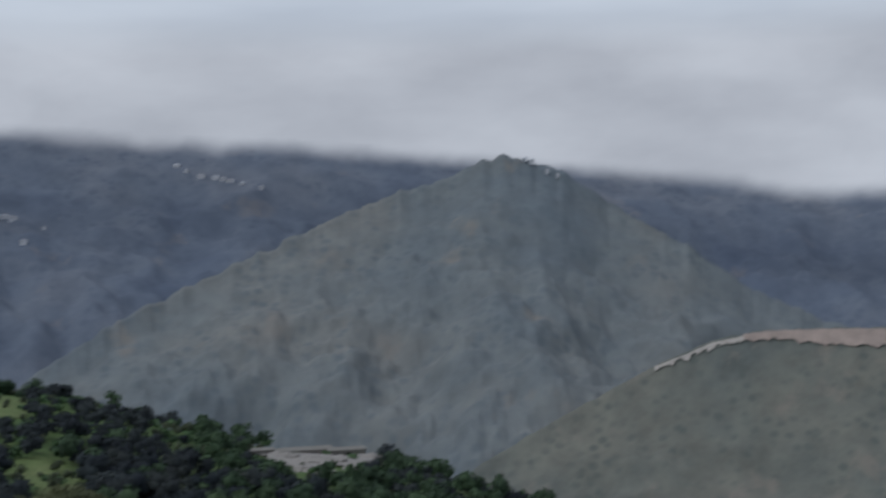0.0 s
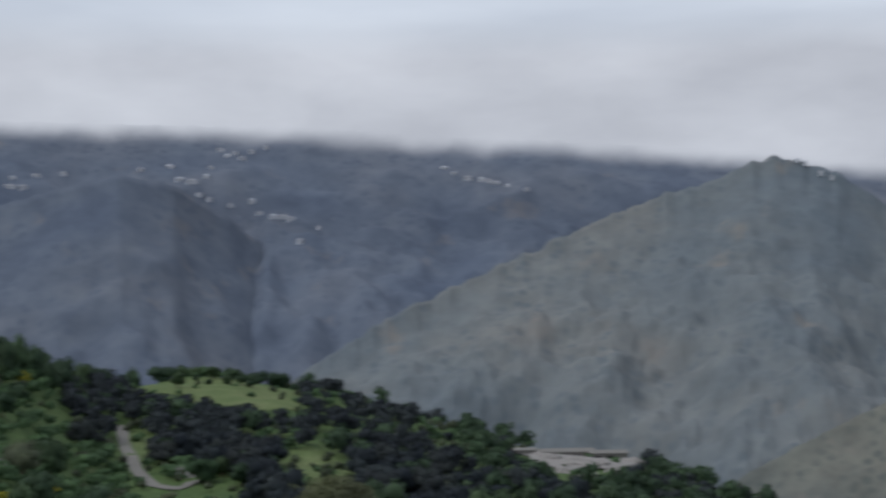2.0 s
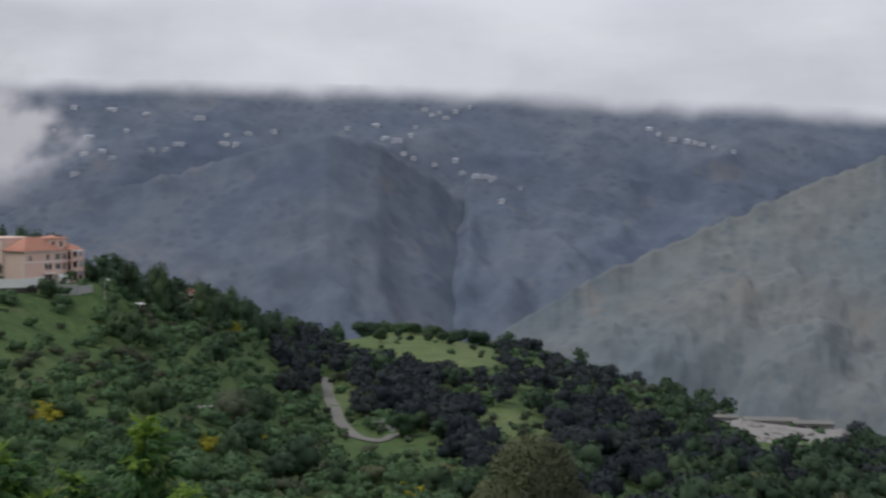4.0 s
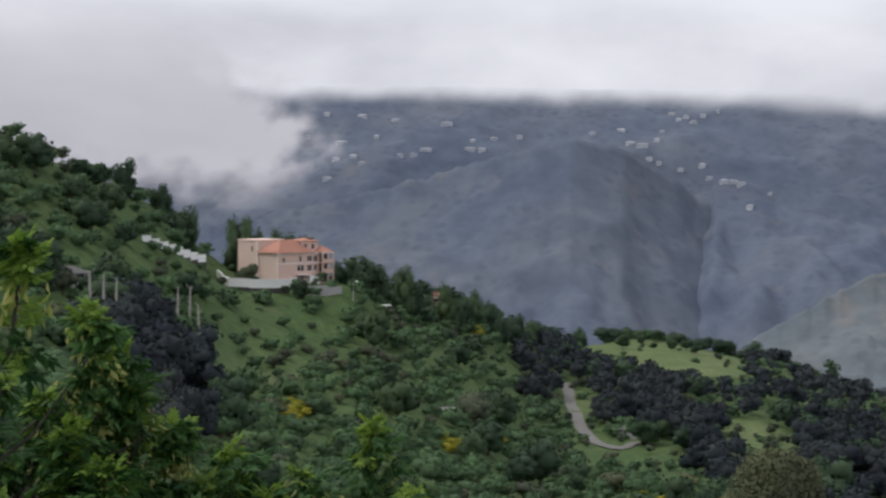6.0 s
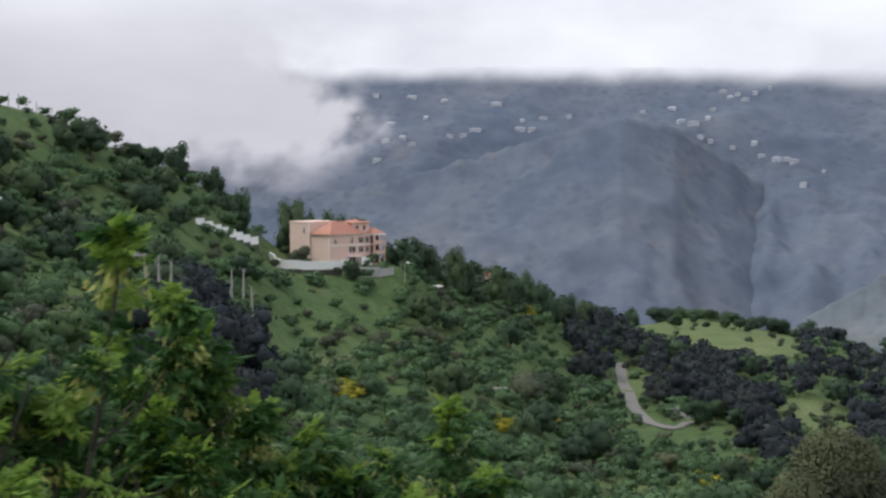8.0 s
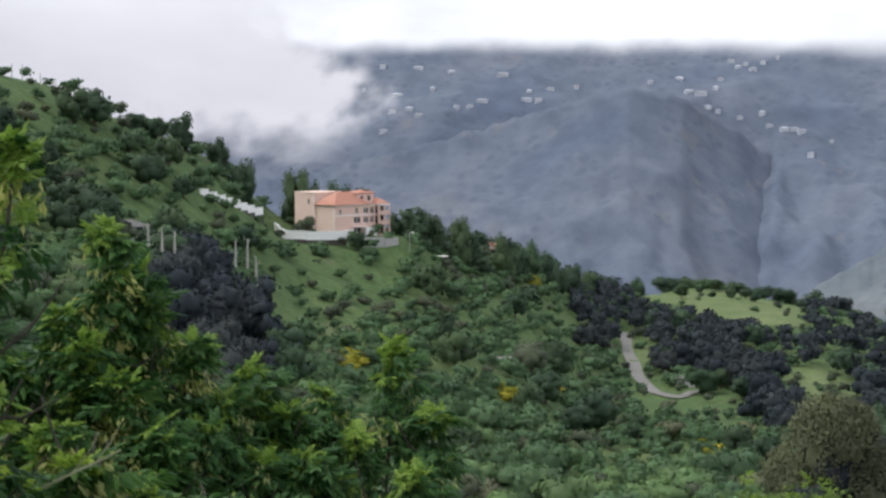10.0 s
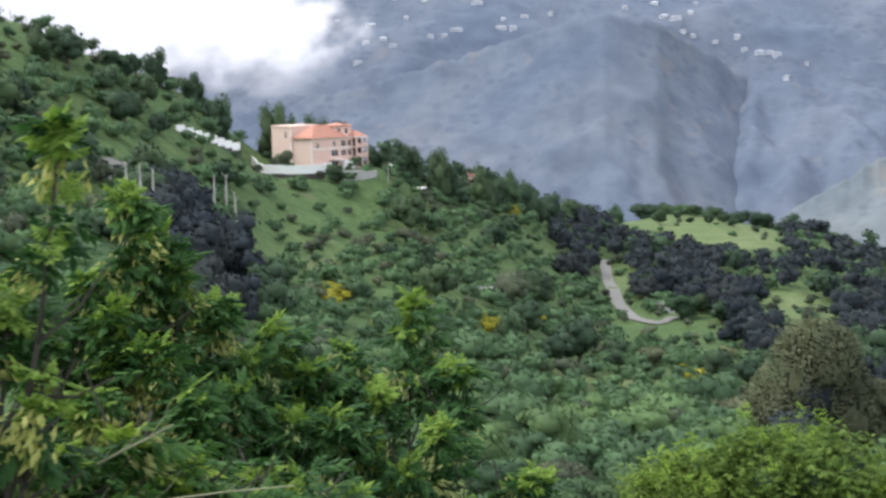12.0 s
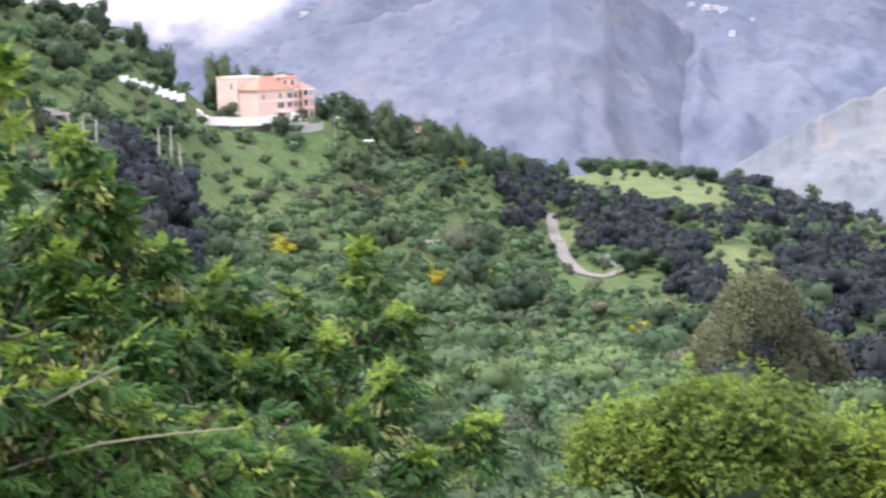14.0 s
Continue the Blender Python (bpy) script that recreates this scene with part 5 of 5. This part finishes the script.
def near_tree(label, base_az, base_r, tips, seed, fill, seeds=0.16, young=0.14, leafy_part=0.6, wide=0.6):
    """A young ash below the lookout: several upright shoots whose ends are given by bearing, dip and distance."""
    gen = np.random.default_rng(seed)
    bx, by = base_r * math.sin(radians(base_az)), base_r * math.cos(radians(base_az))
    bz = ground_z(bx, by)
    ob = thing("ash_tree", pose(bx, by, bz), label, "tree", "young ash trees")
    org = Vector((bx, by, bz))
    leaves, tipsets, tassels = [], [], []
    mesh_object("trunk", *tube([(0, 0, -0.5), (0.05, 0.05, 0.6), (0, 0.1, 1.3)], [0.12, 0.09, 0.06], 8), M_BARK, ob)
    for az, el, r in tips:
        tip = way(az, el)
        tip = tip * (r / math.hypot(tip.x, tip.y)) - org
        root = Vector((0, 0.1, 1.1))
        bend = Vector((tip.x * 0.75, tip.y * 0.75, root.z + (tip.z - root.z) * 0.45))
        line = [root.lerp(bend, t).lerp(bend.lerp(tip, t), t) for t in [k / 9 for k in range(10)]]
        mesh_object("limb", *tube(line, [0.019 * (1 - k / 11) + 0.006 for k in range(10)], 6), M_SHOOT, ob)
        tipsets.append((tip, 1.15))
        length = sum((a - b).length for a, b in zip(line, line[1:]))
        n = int(1.5 * fill * length)
        for k in range(n):
            t = 1 - gen.random() ** 1.25 * leafy_part
            p = line[min(9, int(t * 9))].lerp(line[min(9, int(t * 9) + 1)], t * 9 - int(t * 9))
            spread = 0.07 + wide * (1 - t) ** 0.6
            d = Vector(gen.normal(0, 1, 3)).normalized()
            q = p + Vector((d.x * spread, d.y * spread, d.z * spread * 0.75)) * gen.uniform(0.35, 1.0)
            u = gen.random()
            if u < young * (0.15 + 1.9 * t ** 7):
                tipsets.append((q, gen.uniform(0.7, 1.1)))
            elif u < young + seeds:
                tassels.append((q, gen.uniform(1.3, 2.1)))
            else:
                leaves.append((q, gen.uniform(0.75, 1.25)))
        for k in range(5):
            t = gen.uniform(0.35, 0.9)
            p = line[int(t * 9)]
            d = Vector(gen.normal(0, 1, 3))
            d.z = abs(d.z) * 0.6
            mesh_object("twig", *tube([p, p + d.normalized() * 0.3, p + d.normalized() * 0.55 + Vector((0, 0, 0.12))], [0.014, 0.01, 0.006], 5), M_SHOOT, ob)
    tagged(mesh_object("leaves", *gather(leaves, LEAF_SETS, gen), M_NEARLEAF, ob), kind="stuff")
    tagged(mesh_object("young_leaves", *gather(tipsets, TIP_SETS, gen), M_TIPLEAF, ob, label="bright yellow-green young leaves"), kind="stuff")
    if tassels:
        tagged(mesh_object("seed_tassels", *gather(tassels, SEED_SETS, gen), M_SEED, ob, label="hanging pale yellow seed tassels"), kind="stuff")
    return ob


near_tree("slender young ash with bright tips and hanging seed tassels", -43, 7.6,
          [(-38.4, -2.3, 8.0), (-42.8, -8.2, 8.4), (-45.2, -2.5, 8.2), (-41.0, -9.5, 8.2), (-44.3, -10.0, 7.6), (-48, -4, 8), (-43, -12.5, 7.4), (-39.6, -13, 7.8)], 71, 3.4, 0.24, 0.3, 0.28, 0.24)
near_tree("bushy young ash with bright green shoot tips", -37, 11.4,
          [(-36.4, -5.0, 12.0), (-35.5, -6.8, 12.4), (-38.4, -8.6, 11.8), (-34.9, -8.4, 12.2), (-37.4, -10, 11.4), (-40.6, -10.6, 11.6), (-35.8, -11.5, 11.2), (-33.2, -9.8, 12.6), (-38.4, -13.5, 10.8), (-34.2, -13.6, 11)], 72, 11, 0.26, 0.24, 0.5, 0.46)
near_tree("leafy young ash full of pale seed tassels", -31.5, 12.2,
          [(-30.8, -11.0, 13.0), (-31.8, -12.2, 12.4), (-29.2, -12.9, 12.6), (-27.8, -12.0, 13.4), (-32.6, -13.6, 11.8), (-30, -14.8, 11.8), (-28.2, -14.8, 12), (-33.8, -15.6, 11.2), (-31, -17, 11)], 73, 16, 0.32, 0.14, 0.6, 0.65)
near_tree("thin-crowned young ash with yellowish shoots", -25.8, 12.6,
          [(-24.9, -9.9, 14.0), (-26.4, -13.6, 13), (-23.0, -12.9, 13.4), (-27.0, -15.8, 12.2), (-23.6, -15.4, 12.4), (-25.2, -17, 12), (-19.3, -17.4, 12.2), (-22.0, -18.8, 11.8)], 74, 7, 0.2, 0.3, 0.35, 0.4)
near_tree("low leafy ash close below the lookout", -37, 8.2,
          [(-36.5, -15.5, 8.6), (-39.5, -16, 8.4), (-34, -17, 8.8), (-42.5, -15.5, 8.2), (-31.5, -18.5, 9), (-37.5, -18.5, 8.2), (-28.5, -19.5, 9.2), (-41, -19.5, 8)], 75, 20, 0.32, 0.1, 0.7, 0.6)
near_tree("low leafy ash with drooping seed tassels", -28.5, 9.2,
          [(-29.5, -17.6, 9.6), (-27.2, -18.6, 9.8), (-25.2, -19.4, 9.8), (-31.2, -17.2, 9.6), (-28, -20.5, 9.4), (-30.5, -20.5, 9.2), (-25.8, -21.5, 9.4)], 76, 16, 0.3, 0.2, 0.6, 0.55)


def bare_branch(points, label):
    """A thin pale branch that arches out of the leaves, through places given by bearing, dip and distance, with side twigs."""
    pts = [way(a, e) * r for a, e, r in points]
    ob = thing("branch", Matrix.Translation(pts[0]), label, "branch", "bare branches")
    line = [p - pts[0] for p in pts]
    mesh_object("stem", *tube(line, [0.007 * (1 - k / (len(line) + 1)) + 0.003 for k in range(len(line))], 6), M_PALETWIG, ob)
    for k in range(1, len(line) - 1):
        d = (line[k + 1] - line[k]).normalized()
        mesh_object("twig", *tube([line[k], line[k] + d * 0.1 + Vector((0, 0, 0.07)), line[k] + d * 0.18 + Vector((0, 0, 0.17))], [0.004, 0.003, 0.002], 5), M_PALETWIG, ob)


bare_branch([(-40.8, -19.2, 8.6), (-38.4, -18.6, 8.5), (-35.4, -18.1, 8.4), (-32.2, -17.9, 8.4), (-29.2, -17.8, 8.4)], "pale bare branch arching out of the ash leaves")
bare_branch([(-37.6, -16.4, 8.3), (-36.4, -15.9, 8.2), (-35.4, -15.5, 8.2), (-34.3, -15.0, 8.2)], "short pale bare branch among ash leaves")


def bush_tree(az, top_el, r, w, n, seed, mat, label, shoots=26):
    """A broad bushy tree of leaf tufts with uneven shoots that stand out of its crown."""
    gen = np.random.default_rng(seed)
    x, y = r * math.sin(radians(az)), r * math.cos(radians(az))
    z = GROUND_BVH.ray_cast(Vector((x, y, 500)), Vector((0, 0, -1)))[0].z
    hgt = r * math.tan(radians(top_el)) - z - 0.5
    ob = thing("lime_tree", pose(x, y, z - 0.1), label, "tree", "bushy trees")
    lobes = random_lobes(gen, w, hgt, 0.3, 22)
    p, d = crown_points(lobes, n, gen)
    items = [(q + gen.normal(0, 0.1, 3), gen.uniform(0.8, 1.5)) for q in p]
    young = []
    for k in range(shoots):
        c, rad = lobes[int(gen.integers(len(lobes)))]
        foot = np.array(c) + np.array((gen.normal(0, 0.5) * rad[0], gen.normal(0, 0.5) * rad[1], rad[2] * 0.85))
        for q in range(7):
            spot = foot + np.array((gen.normal(0, 0.07), gen.normal(0, 0.07), 0.11 * q))
            (young if q > 3 else items).append((spot, gen.uniform(0.6, 1.05) * (1 - 0.05 * q)))
    # core in dark oak green: shade behind the lime leaves, put in as colour
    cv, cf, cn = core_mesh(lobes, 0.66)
    mesh_object("inner_foliage", cv.tolist(), cf, M_DARKLEAF, ob, label="dark core in place of shaded inner foliage", normals=cn.tolist())
    tagged(mesh_object("leaves", *gather(items, BUSH_SETS, gen), mat, ob), kind="stuff")
    tagged(mesh_object("young_leaves", *gather(young, TIP_SETS, gen), M_TIPLEAF, ob, label="bright young shoots"), kind="stuff")
    mesh_object("trunk", *tube([(0, 0, -0.4), (0.1, 0, hgt * 0.3), (0, 0.1, hgt * 0.6)], [0.2, 0.15, 0.07], 8), M_BARK, ob)


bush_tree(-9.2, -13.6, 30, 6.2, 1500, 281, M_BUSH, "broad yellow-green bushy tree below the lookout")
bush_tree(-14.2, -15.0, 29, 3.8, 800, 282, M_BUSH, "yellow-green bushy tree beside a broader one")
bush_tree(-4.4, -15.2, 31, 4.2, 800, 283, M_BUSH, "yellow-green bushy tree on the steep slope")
lone_tree(-9.0, -9.5, 95, 11, 10.5, M_BROWNLEAF, "large feathery brownish-olive tree on the slope", 285, 22000, 0.13, "cypress_tree", "tree", 0.02, 30, 0.6)
lone_tree(-6.6, -12.2, 97, 11, 6.5, M_BROWNLEAF, "brownish-olive tree beside a taller one", 286, 8200, 0.19, "cypress_tree", "tree", 0.02, 18, 0.6)
